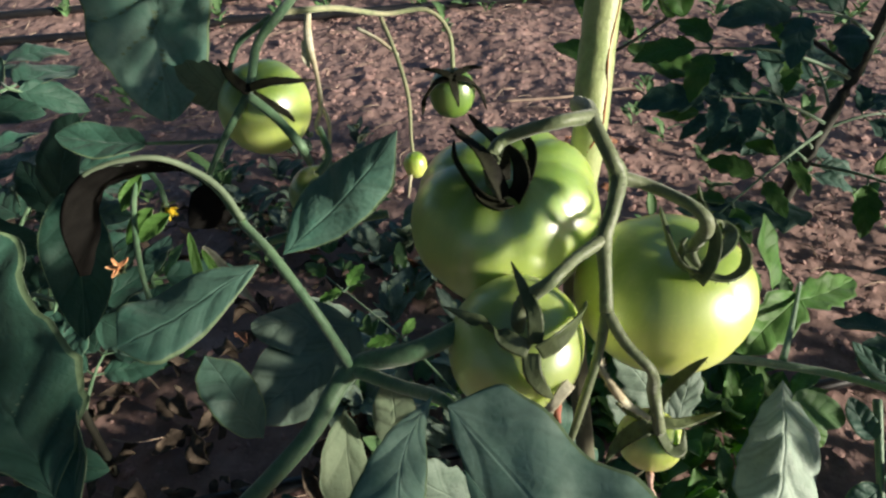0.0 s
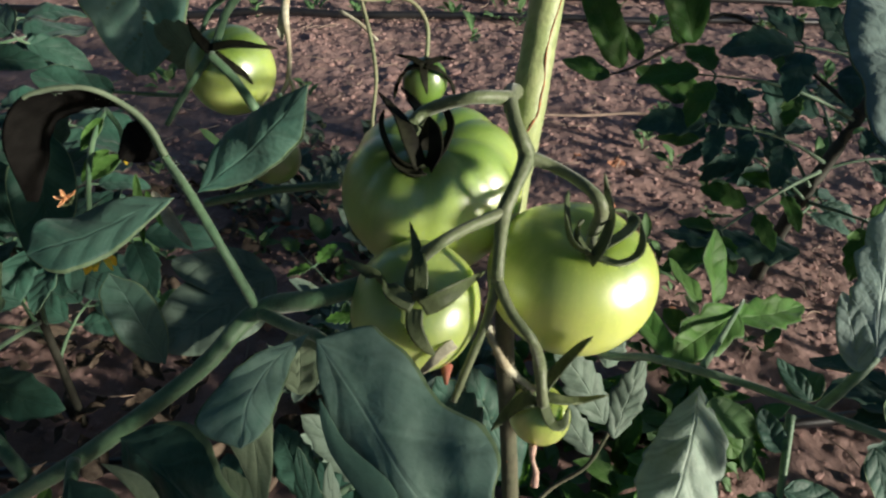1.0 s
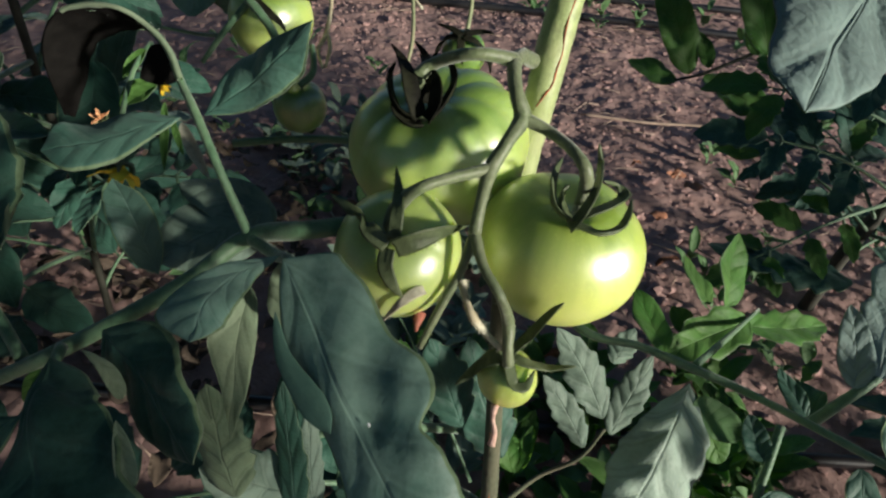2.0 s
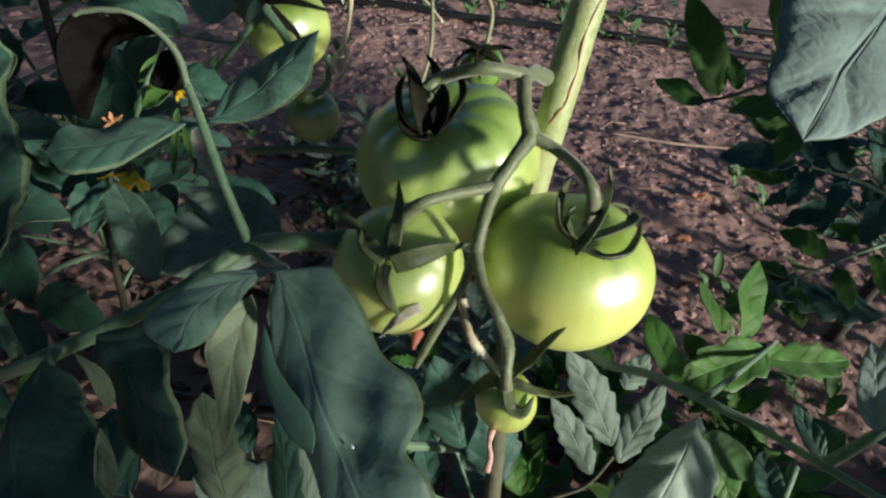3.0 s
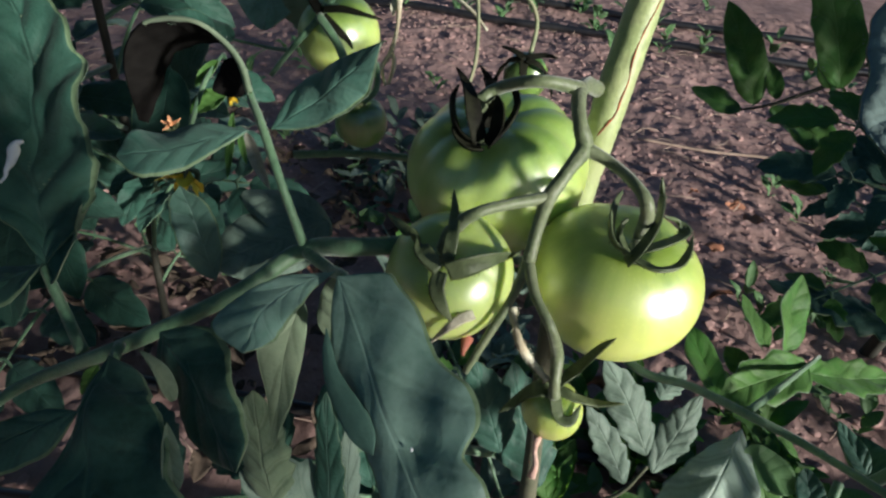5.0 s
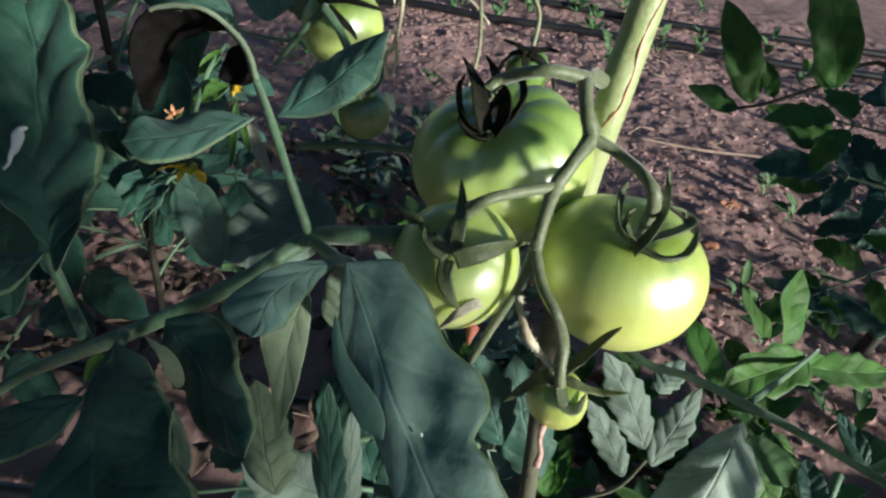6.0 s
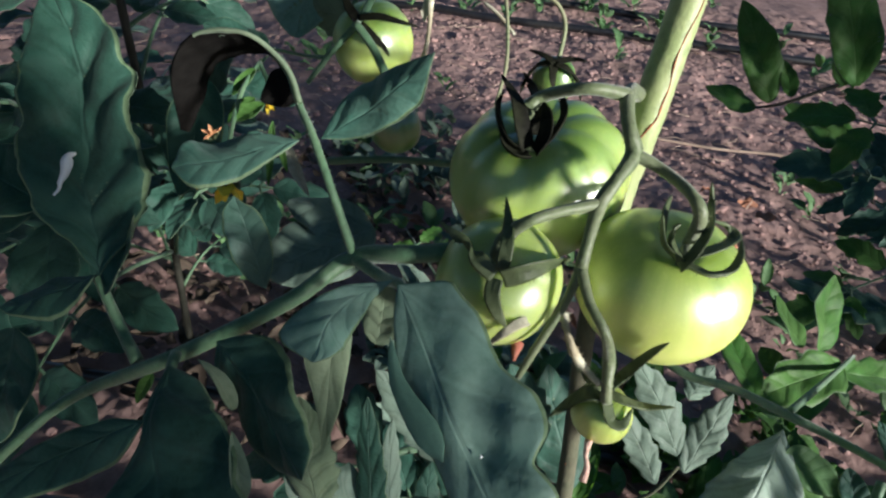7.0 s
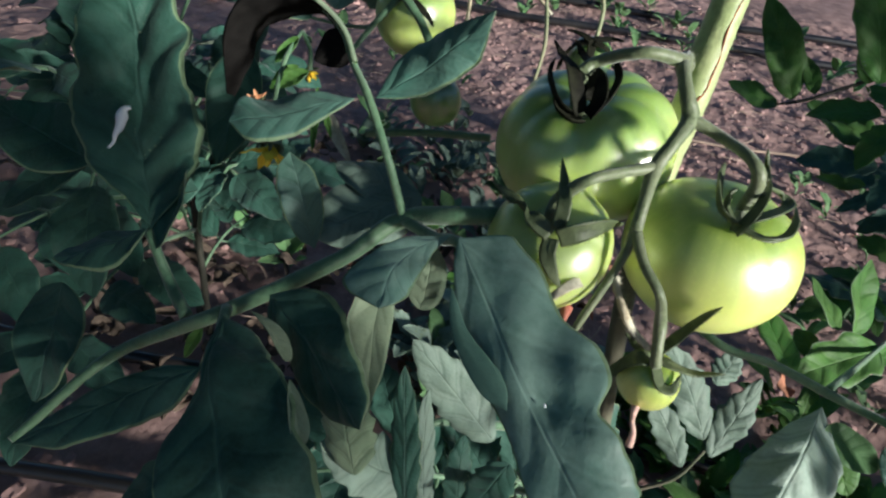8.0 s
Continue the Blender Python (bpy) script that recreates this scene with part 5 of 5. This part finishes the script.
leaflet(leaf_d, (0.2822, 0.9348, 0.2801), (0.3777, 0.8675, 0.2599), (0.18, -0.44, 0.88), 0.065, FR, seed=83, **DT)
leaflet(leaf_d, (0.3455, 0.9149, 0.3309), (0.2622, 0.9517, 0.4729), (-0.01, -0.76, 0.65), 0.065, FR, seed=84, **DT)
leaflet(leaf_d, (0.3398, 0.9433, 0.3192), (0.3324, 0.9741, 0.3769), (-0.01, -0.76, 0.65), 0.04, FR, seed=86, **DT)
leaflet(leaf_d, (0.3684, 0.8380, 0.2263), (0.3122, 0.8428, 0.2199), (0.14, -0.32, 0.94), 0.03, FR, seed=87, **DT)
for b, t_, sz, sd, pr in (((0.545, 0.835, 0.21), (0.3569, 0.8019, 0.2670), 0.085, 90, 3), ((0.56, 0.85, 0.27), (0.3420, 0.8404, 0.3153), 0.075, 91, 2), ((0.575, 0.86, 0.32), (0.4226, 0.7902, 0.3777), 0.09, 92, 2),
                          ((0.54, 0.83, 0.2), (0.3763, 0.7110, 0.1466), 0.07, 93, 3), ((0.58, 0.86, 0.35), (0.68, 0.68, 0.36), 0.1, 94, 3), ((0.59, 0.866, 0.42), (0.44, 0.74, 0.46), 0.09, 95, 2), ((0.6, 0.87, 0.5), (0.75, 0.8, 0.5), 0.1, 96, 3), ((0.54, 0.83, 0.15), (0.68, 0.72, 0.14), 0.08, 97, 3), ((0.6, 0.87, 0.55), (0.55, 0.7, 0.6), 0.09, 98, 2)):
    compound(back, b, t_, (-0.1, -0.5, 0.85), sz, pr, 0.1, 0.0028, (LEAF_FRESH, LEAF_UNDER) if sd % 2 else None, sd)

leaflet(leaf_d, (0.4924, 0.7064, 0.1479), (0.3212, 0.7213, 0.1466), (0.18, -0.14, 0.97), 0.07, (LEAF_TOP, LEAF_UNDER), seed=88, teeth=7, depth=0.45, ns=60, nv=6, fold=-0.1, label="dark deeply toothed leaflet")
for b, t_, sz, sd in (((0.53, 0.82, 0.16), (0.4, 0.9, 0.2), 0.075, 141), ((0.53, 0.82, 0.12), (0.5, 0.98, 0.14), 0.08, 142), ((0.525, 0.825, 0.1), (0.62, 0.93, 0.1), 0.075, 143), ((0.55, 0.84, 0.22), (0.56, 1.0, 0.25), 0.085, 144), ((0.55, 0.84, 0.2), (0.68, 0.88, 0.2), 0.08, 145), ((0.53, 0.82, 0.18), (0.46, 1.02, 0.22), 0.08, 146)):
    compound(back, b, t_, (-0.1, -0.4, 0.9), sz, 3, 0.12, 0.0026, None, sd, 4, 0.35)

# out of view, added so that its shadow falls on the far ground
behind = thing("tomato_plant", (0.95, 0.8, 0.0), "unseen tomato plant, added to shade the far left ground", "tomato plant")
stalk(behind, "main_stem", [(0.95, 0.8, -0.02, 0.01), (0.955, 0.8, 0.3, 0.009), (0.95, 0.81, 0.6, 0.006), (0.95, 0.8, 0.8, 0.004)], BARK)
for k in range(26):
    z, a = 0.26 + 0.46 * k / 26, k * 2.4
    compound(behind, (0.953, 0.802, z), (0.96 + 0.12 * math.cos(a), 0.8 + 0.17 * math.sin(a), z + 0.03), (-0.1, -0.2, 0.95), 0.1, 3, 0.15, 0.0028, None, 400 + k, 4, 0.3, 0.62)

left = thing("tomato_plant", (-0.34, 0.42, 0.0), "leafy tomato plant standing in shade", "tomato plant")
stalk(left, "main_stem", [(-0.34, 0.42, -0.02, 0.0045), (-0.335, 0.425, 0.2, 0.0038), (-0.34, 0.43, 0.4, 0.0038), (-0.35, 0.44, 0.62, 0.005), (-0.35, 0.44, 1.05, 0.004)], BARK)
# unseen canopy overhead, added to block sky light on the left
for k in range(30):
    a, z = k * 2.4, 0.66 + 0.014 * k
    reach = 0.14 + 0.12 * (k % 3) / 2
    compound(left, (-0.35, 0.44, z - 0.04), (-0.33 + reach * math.cos(a), 0.36 + 1.1 * reach * math.sin(a), z), (0, 0, 1), 0.11, 3, 0.2, 0.003, None, 330 + k, 4, 0.25, 0.62)
for b, t_, sz, sd, pr in (((-0.335, 0.425, 0.3), (-0.3086, 0.2755, 0.3999), 0.07, 101, 3), ((-0.34, 0.43, 0.36), (-0.2169, 0.2227, 0.3650), 0.07, 102, 3),
                          ((-0.335, 0.425, 0.15), (-0.2623, 0.4267, 0.3562), 0.07, 105, 2), ((-0.34, 0.43, 0.4), (-0.3179, 0.5131, 0.4110), 0.07, 106, 2), ((-0.34, 0.43, 0.42), (-0.5, 0.45, 0.42), 0.09, 108, 3), ((-0.34, 0.43, 0.5), (-0.45, 0.3, 0.55), 0.09, 110, 3)):
    compound(left, b, t_, (0.1, -0.5, 0.85), sz, pr, 0.1, 0.0026, None, sd, 3, 0.2)

for b, t_, sz, sd in (((-0.335, 0.42, 0.16), (-0.28, 0.2, 0.2), 0.08, 122), ((-0.335, 0.425, 0.26), (-0.22, 0.36, 0.3), 0.06, 125), ((-0.335, 0.425, 0.22), (-0.21, 0.44, 0.27), 0.06, 107), ((-0.335, 0.42, 0.2), (-0.36, 0.22, 0.26), 0.08, 124)):
    compound(left, b, t_, (0.1, -0.4, 0.9), sz, 3, 0.15, 0.0026, None, sd, 3, 0.2)
for t_, sz, sd in (((0.0, 0.2, 0.2), 0.07, 131), ((-0.08, 0.26, 0.15), 0.07, 132), ((0.03, 0.28, 0.16), 0.06, 133), ((-0.1, 0.16, 0.22), 0.07, 134), ((0.2, 0.24, 0.14), 0.06, 135)):
    compound(plant, (0.112, 0.316, 0.1), t_, (0, -0.3, 0.9), sz, 3, 0.2, 0.0026, None, sd, 4, 0.25)

compound(plant, (0.11, 0.316, 0.12), (-0.0807, 0.4645, 0.2514), (0.14, -0.31, 0.94), 0.03, 3, 0.15, 0.0015, FR, 151, 5, 0.5)
# low leaves, added to cover and darken the soil at left
for k in range(12):
    a, z = k * 2.4, 0.1 + 0.022 * k
    compound(left, (-0.337, 0.423, z), (-0.45 + 0.13 * math.cos(a), 0.5 + 0.14 * math.sin(a), z + 0.04), (0.1, -0.3, 0.93), 0.08, 3, 0.15, 0.0022, None, 740 + k, 4, 0.25, 0.6)
# sun blocker out of view, added to keep the left leaves in shade
side = thing("tomato_plant", (0.8, -0.28, 0.0), "unseen tall tomato plant, added to shade the left leaves", "tomato plant")
stalk(side, "main_stem", [(0.8, -0.28, -0.02, 0.01), (0.805, -0.28, 0.4, 0.009), (0.8, -0.27, 0.8, 0.007), (0.8, -0.28, 1.05, 0.005)], BARK)
for k in range(42):
    z = 0.22 + 0.8 * k / 42
    a = k * 2.4
    # gap in the added foliage lets sun through to leaf_f
    if 0.675 < z < 0.79 and math.sin(a) > 0.4:
        continue
    compound(side, (0.803, -0.278, z), (0.8 + 0.14 * math.cos(a), -0.245 + 0.17 * math.sin(a), z + 0.03), (0.3, 0.1, 0.9), 0.1, 3, 0.15, 0.0028, None, 200 + k, 4, 0.3, 0.62)

# unseen leaf, added to keep the sun off leaf_b
reach_leaf = stalk(side, "leaf_stalk", [(0.803, -0.278, 0.52, 0.003), (0.62, -0.14, 0.64, 0.0026), (0.46, -0.04, 0.655, 0.002), (0.412, -0.008, 0.64, 0.0016)], n=8)
leaflet(reach_leaf, (0.412, -0.01, 0.64), (0.408, -0.012, 0.53), (0.93, -0.3, 0.19), 0.07, seed=581)

# added outside the view to close off sky light from the left
left_blocker = thing("tomato_plant", (-0.52, 0.02, 0.0), "unseen tall tomato plant, added to block sky at left", "tomato plant")
stalk(left_blocker, "main_stem", [(-0.52, 0.02, -0.02, 0.01), (-0.525, 0.02, 0.4, 0.009), (-0.52, 0.01, 0.8, 0.007), (-0.52, 0.02, 1.1, 0.005)], BARK)
for k in range(30):
    z, a = 0.3 + 0.8 * k / 30, k * 2.4
    compound(left_blocker, (-0.522, 0.018, z), (-0.52 + 0.12 * math.cos(a), 0.01 + 0.16 * math.sin(a), z + 0.03), (0.2, 0.1, 0.9), 0.1, 3, 0.15, 0.0028, None, 450 + k, 4, 0.3, 0.62)

for k in range(16):
    a, z = k * 2.4, 0.62 + 0.022 * k
    compound(left_blocker, (-0.52, 0.012, z), (-0.36 + 0.14 * math.cos(a), -0.04 + 0.16 * math.sin(a), z + 0.06), (0.1, 0.1, 0.95), 0.11, 3, 0.15, 0.0028, None, 700 + k, 4, 0.3, 0.62)

# behind the camera, added only to cut sky light from there
rear_blocker = thing("tomato_plant", (-0.22, -0.5, 0.0), "unseen tall tomato plant, added to block sky behind", "tomato plant")
stalk(rear_blocker, "main_stem", [(-0.22, -0.5, -0.02, 0.01), (-0.225, -0.5, 0.4, 0.009), (-0.22, -0.51, 0.8, 0.007), (-0.22, -0.5, 1.15, 0.005)], BARK)
for k in range(32):
    z, a = 0.3 + 0.85 * k / 32, k * 2.4
    compound(rear_blocker, (-0.222, -0.502, z), (-0.22 + 0.18 * math.cos(a), -0.5 + 0.14 * math.sin(a), z + 0.03), (0.1, 0.2, 0.9), 0.1, 3, 0.15, 0.0028, None, 500 + k, 4, 0.3, 0.62)


def leafy_plant(x, y, height, count, reach, seed, label):
    """A tall tomato plant: a stem with compound leaves set round it."""
    p = thing("tomato_plant", (x, y, 0.0), label, "tomato plant")
    stalk(p, "main_stem", [(x, y, -0.02, 0.01), (x + 0.005, y, 0.4 * height, 0.009), (x, y + 0.01, 0.75 * height, 0.007), (x, y, height, 0.005)], BARK)
    for k in range(count):
        z, a = 0.1 + (height - 0.15) * k / count, k * 2.4
        compound(p, (x + 0.003, y, z), (x + reach * math.cos(a), y + reach * math.sin(a), z + 0.03), (0.1 * math.cos(a), 0.1 * math.sin(a), 0.95), 0.11, 3, 0.15, 0.0028, None, seed + k, 4, 0.3, 0.62)
    return p


# three plants past the left edge of view, added against low sky light
leafy_plant(-0.92, 0.12, 1.2, 34, 0.17, 600, "unseen tall tomato plant, added to block low sky")
leafy_plant(-1.25, 0.38, 1.25, 34, 0.17, 640, "unseen dense tomato plant, added to block low sky")
leafy_plant(-1.72, 0.62, 1.3, 34, 0.19, 680, "unseen far tomato plant, added to block low sky")

# unseen, added to take the sun off the ground at left
right_blocker = thing("tomato_plant", (0.86, 0.53, 0.0), "unseen leafy tomato plant, added to shade left ground", "tomato plant")
stalk(right_blocker, "main_stem", [(0.86, 0.53, -0.02, 0.01), (0.865, 0.53, 0.4, 0.009), (0.86, 0.54, 0.7, 0.006), (0.86, 0.53, 0.85, 0.004)], BARK)
for k in range(20):
    z = 0.25 + 0.5 * k / 20
    a = k * 2.4
    compound(right_blocker, (0.863, 0.532, z), (0.86 + 0.13 * math.cos(a), 0.52 + 0.15 * math.sin(a), z + 0.03), (0.3, 0.1, 0.9), 0.1, 3, 0.15, 0.0028, None, 240 + k, 4, 0.3, 0.62)

# outside the view, added to shade the lower stem and left soil
near_blocker = thing("tomato_plant", (0.6, 0.43, 0.0), "unseen low tomato plant, added to shade stem and soil", "tomato plant")
stalk(near_blocker, "main_stem", [(0.6, 0.43, -0.02, 0.01), (0.603, 0.43, 0.2, 0.009), (0.6, 0.425, 0.42, 0.006), (0.6, 0.42, 0.55, 0.004)], BARK)
for k in range(10):
    z, a = 0.06 + 0.16 * k / 10, k * 2.4
    compound(near_blocker, (0.602, 0.43, z), (0.62 + 0.1 * math.cos(a), 0.43 + 0.14 * math.sin(a), z + 0.03), (0.1, 0.1, 0.95), 0.09, 3, 0.15, 0.0028, None, 560 + k, 4, 0.3, 0.62)
# unseen leaf, set in the sun's way to the lower stem
near_leaf = stalk(near_blocker, "leaf_stalk", [(0.602, 0.43, 0.3, 0.003), (0.53, 0.32, 0.41, 0.0025), (0.49, 0.2, 0.43, 0.002)], n=8)
leaflet(near_leaf, (0.49, 0.2, 0.43), (0.48, 0.14, 0.42), (0.9, -0.3, 0.3), 0.07, seed=580)

# unseen leaf, set in the sun's way to leaf_c
high_leaf = stalk(near_blocker, "leaf_stalk", [(0.6, 0.42, 0.53, 0.003), (0.5, 0.34, 0.66, 0.0025), (0.41, 0.195, 0.68, 0.0018)], n=8)
leaflet(high_leaf, (0.41, 0.195, 0.68), (0.408, 0.192, 0.578), (0.93, -0.3, 0.19), 0.09, seed=583)

# ---- loose soil, straw and weeds ----


def clods(name, count, box, sizes, seed, mat, label, sub=2):
    """Crumbs of soil lying on the ground, one joined mesh."""
    rnd = random.Random(seed)
    bm = bmesh.new()
    bmesh.ops.create_icosphere(bm, subdivisions=sub, radius=1)
    ico_v = np.array([v.co[:] for v in bm.verts])
    ico_f = np.array([[v.index for v in f.verts] for f in bm.faces])
    bm.free()
    vs, fs = [], []
    for k in range(count):
        x, y = rnd.uniform(*box[0]), rnd.uniform(*box[1])
        r = sizes[0] * (sizes[1] / sizes[0]) ** (rnd.random() ** 2.2)
        o = np.array([rnd.uniform(-9, 9) for _ in range(3)])
        bump = np.array([1 + 0.7 * noise.noise(Vector(p * 1.3 + o)) + 0.35 * noise.noise(Vector(p * 2.6 + o)) for p in ico_v])
        v = ico_v * bump[:, None] * np.array([r * rnd.uniform(0.8, 1.4), r * rnd.uniform(0.8, 1.3), r * rnd.uniform(0.3, 0.6)])
        w = rnd.uniform(0, 6.28)
        v = v @ np.array([[math.cos(w), math.sin(w), 0], [-math.sin(w), math.cos(w), 0], [0, 0, 1]])
        fs.append(ico_f + len(vs) * len(ico_v))
        vs.append(v + np.array([x, y, ground_height(x, y) + r * 0.1]))
    me = bpy.data.meshes.new(name)
    me.from_pydata(np.concatenate(vs).tolist(), [], np.concatenate(fs).tolist())
    me.materials.append(mat)
    return tagged(new(name, me), label, "soil", kind="stuff")


clods("soil_clods", 900, ((-1.5, 1.5), (0.15, 2.5)), (0.005, 0.015), 3, CLOD, "crumbled reddish brown clods of dry soil")
clods("soil_crumbs", 9000, ((-0.9, 1.1), (0.4, 1.95)), (0.002, 0.008), 4, CLOD, "fine reddish brown crumbs of soil", 1)


def straw_litter(count, seed):
    rnd = random.Random(seed)
    bm = bmesh.new()
    for k in range(count):
        x, y = rnd.uniform(-1.4, 1.4), rnd.uniform(0.3, 2.4)
        ln, a, r = rnd.uniform(0.015, 0.08), rnd.uniform(0, 6.28), rnd.uniform(0.0004, 0.0013)
        d = Vector((math.cos(a), math.sin(a), 0))
        e = Vector((-d.y, d.x, 0)) * ln * rnd.uniform(-0.2, 0.2)
        c = Vector((x, y, ground_height(x, y) + 0.005 + rnd.uniform(0, 0.008)))
        tube(bm, [(*(c - d * ln / 2), r), (*(c + e + UP * rnd.uniform(0, 0.006)), r), (*(c + d * ln / 2), r * 0.6)], 4, 3, 0)
    return tagged(part("straw_litter", bm, STRAW), "dry straw and root fibres scattered on soil", "straw", kind="stuff")


straw_litter(1300, 6)


def leaf_litter(count, seed, box, mats, label):
    """Shrivelled dead leaves lying on the ground."""
    rnd = random.Random(seed)
    bm = bmesh.new()
    for k in range(count):
        x, y = rnd.uniform(*box[0]), rnd.uniform(*box[1])
        a, ln = rnd.uniform(0, 6.28), rnd.uniform(0.02, 0.05)
        d = Vector((math.cos(a), math.sin(a), rnd.uniform(-0.1, 0.5))).normalized()
        b = Vector((x, y, ground_height(x, y) + rnd.uniform(0.006, 0.03)))
        blade(bm, b, b + d * ln, Vector((rnd.gauss(0, 0.4), rnd.gauss(0, 0.4), 1)), ln * rnd.uniform(0.3, 0.6), bulge=rnd.uniform(-0.2, 0.3), fold=rnd.uniform(-0.6, 0.9), curl=rnd.uniform(-0.5, 0.8), seed=k, ns=10, nv=3, wave=0.5, puff=0.5)
    return tagged(part("leaf_litter", bm, mats), label, "leaf litter", kind="stuff")


leaf_litter(150, 61, ((-0.55, 0.08), (0.3, 0.85)), (LITTER, LITTER), "dark shrivelled dead leaves on shaded soil")
# litter laid thick to stand in for shade on the soil
leaf_litter(190, 63, ((-0.95, -0.22), (0.3, 0.95)), (LITTER, LITTER), "dark dead leaves under the row, thickened to darken soil")
leaf_litter(34, 62, ((-0.25, 0.4), (0.4, 1.2)), (LITTER_RED, LITTER_RED), "rusty brown dead leaves on soil")
stalk_bm = bmesh.new()
tube(stalk_bm, [(0.13, 1.30, 0.022, 0.003), (0.27, 1.31, 0.028, 0.003), (0.41, 1.325, 0.04, 0.0032), (0.46, 1.27, 0.03, 0.003), (0.55, 1.17, 0.02, 0.0028)], 8)
tagged(part("dry_twig", stalk_bm, STRAW), "thin pale dry twig lying on soil", "twig")


def weeds(count, seed, boxes, name, mats, size):
    """Low weeds: rosettes of small leaves."""
    rnd = random.Random(seed)
    bm = bmesh.new()
    for k in range(count):
        bx = rnd.choice(boxes)
        x, y = rnd.uniform(*bx[0]), rnd.uniform(*bx[1])
        z = ground_height(x, y)
        for j in range(rnd.randint(4, 9)):
            a = rnd.uniform(0, 6.28)
            ln = rnd.uniform(*size)
            d = Vector((math.cos(a), math.sin(a), rnd.uniform(0.2, 1.3))).normalized()
            b = Vector((x, y, z)) + Vector((math.cos(a), math.sin(a), 0)) * 0.004 + UP * rnd.uniform(0, ln)
            blade(bm, b, b + d * ln, (UP - d * 0.5), ln * rnd.uniform(0.35, 0.6), bulge=0.1, fold=0.2, seed=k * 9 + j, ns=6, nv=2, quilt=0, wave=0.2)
    return tagged(part(name, bm, mats), "small green weeds growing from the soil", "weeds", kind="stuff")


weeds(45, 28, [((0.13, 0.42), (0.3, 0.62))], "weeds", (LEAF_FRESH, LEAF_FRESH), (0.02, 0.06))
weeds(45, 18, [((-0.12, 0.1), (0.38, 0.62)), ((-0.14, 0.05), (0.45, 0.8))], "weeds", (LEAF_GREY, LEAF_UNDER), (0.025, 0.055))
weeds(30, 48, [((-0.45, -0.1), (0.78, 1.15))], "weeds", (LEAF_GREY_SHADED, LEAF_UNDER), (0.025, 0.05))
weeds(70, 8, [((-0.5, 0.1), (0.6, 0.95)), ((0.25, 0.8), (0.5, 0.95)), ((-0.1, 0.4), (0.35, 0.6)), ((0.4, 0.9), (0.9, 1.4))], "weeds", (LEAF_WEED, LEAF_WEED), (0.015, 0.045))
weeds(75, 9, [((-1.3, 1.5), (1.75, 2.5)), ((-1.0, -0.3), (0.5, 1.4)), ((0.5, 1.3), (1.2, 2.2)), ((-0.8, 0.6), (1.85, 2.3))], "weeds", (LEAF_WEED, LEAF_WEED), (0.02, 0.06))
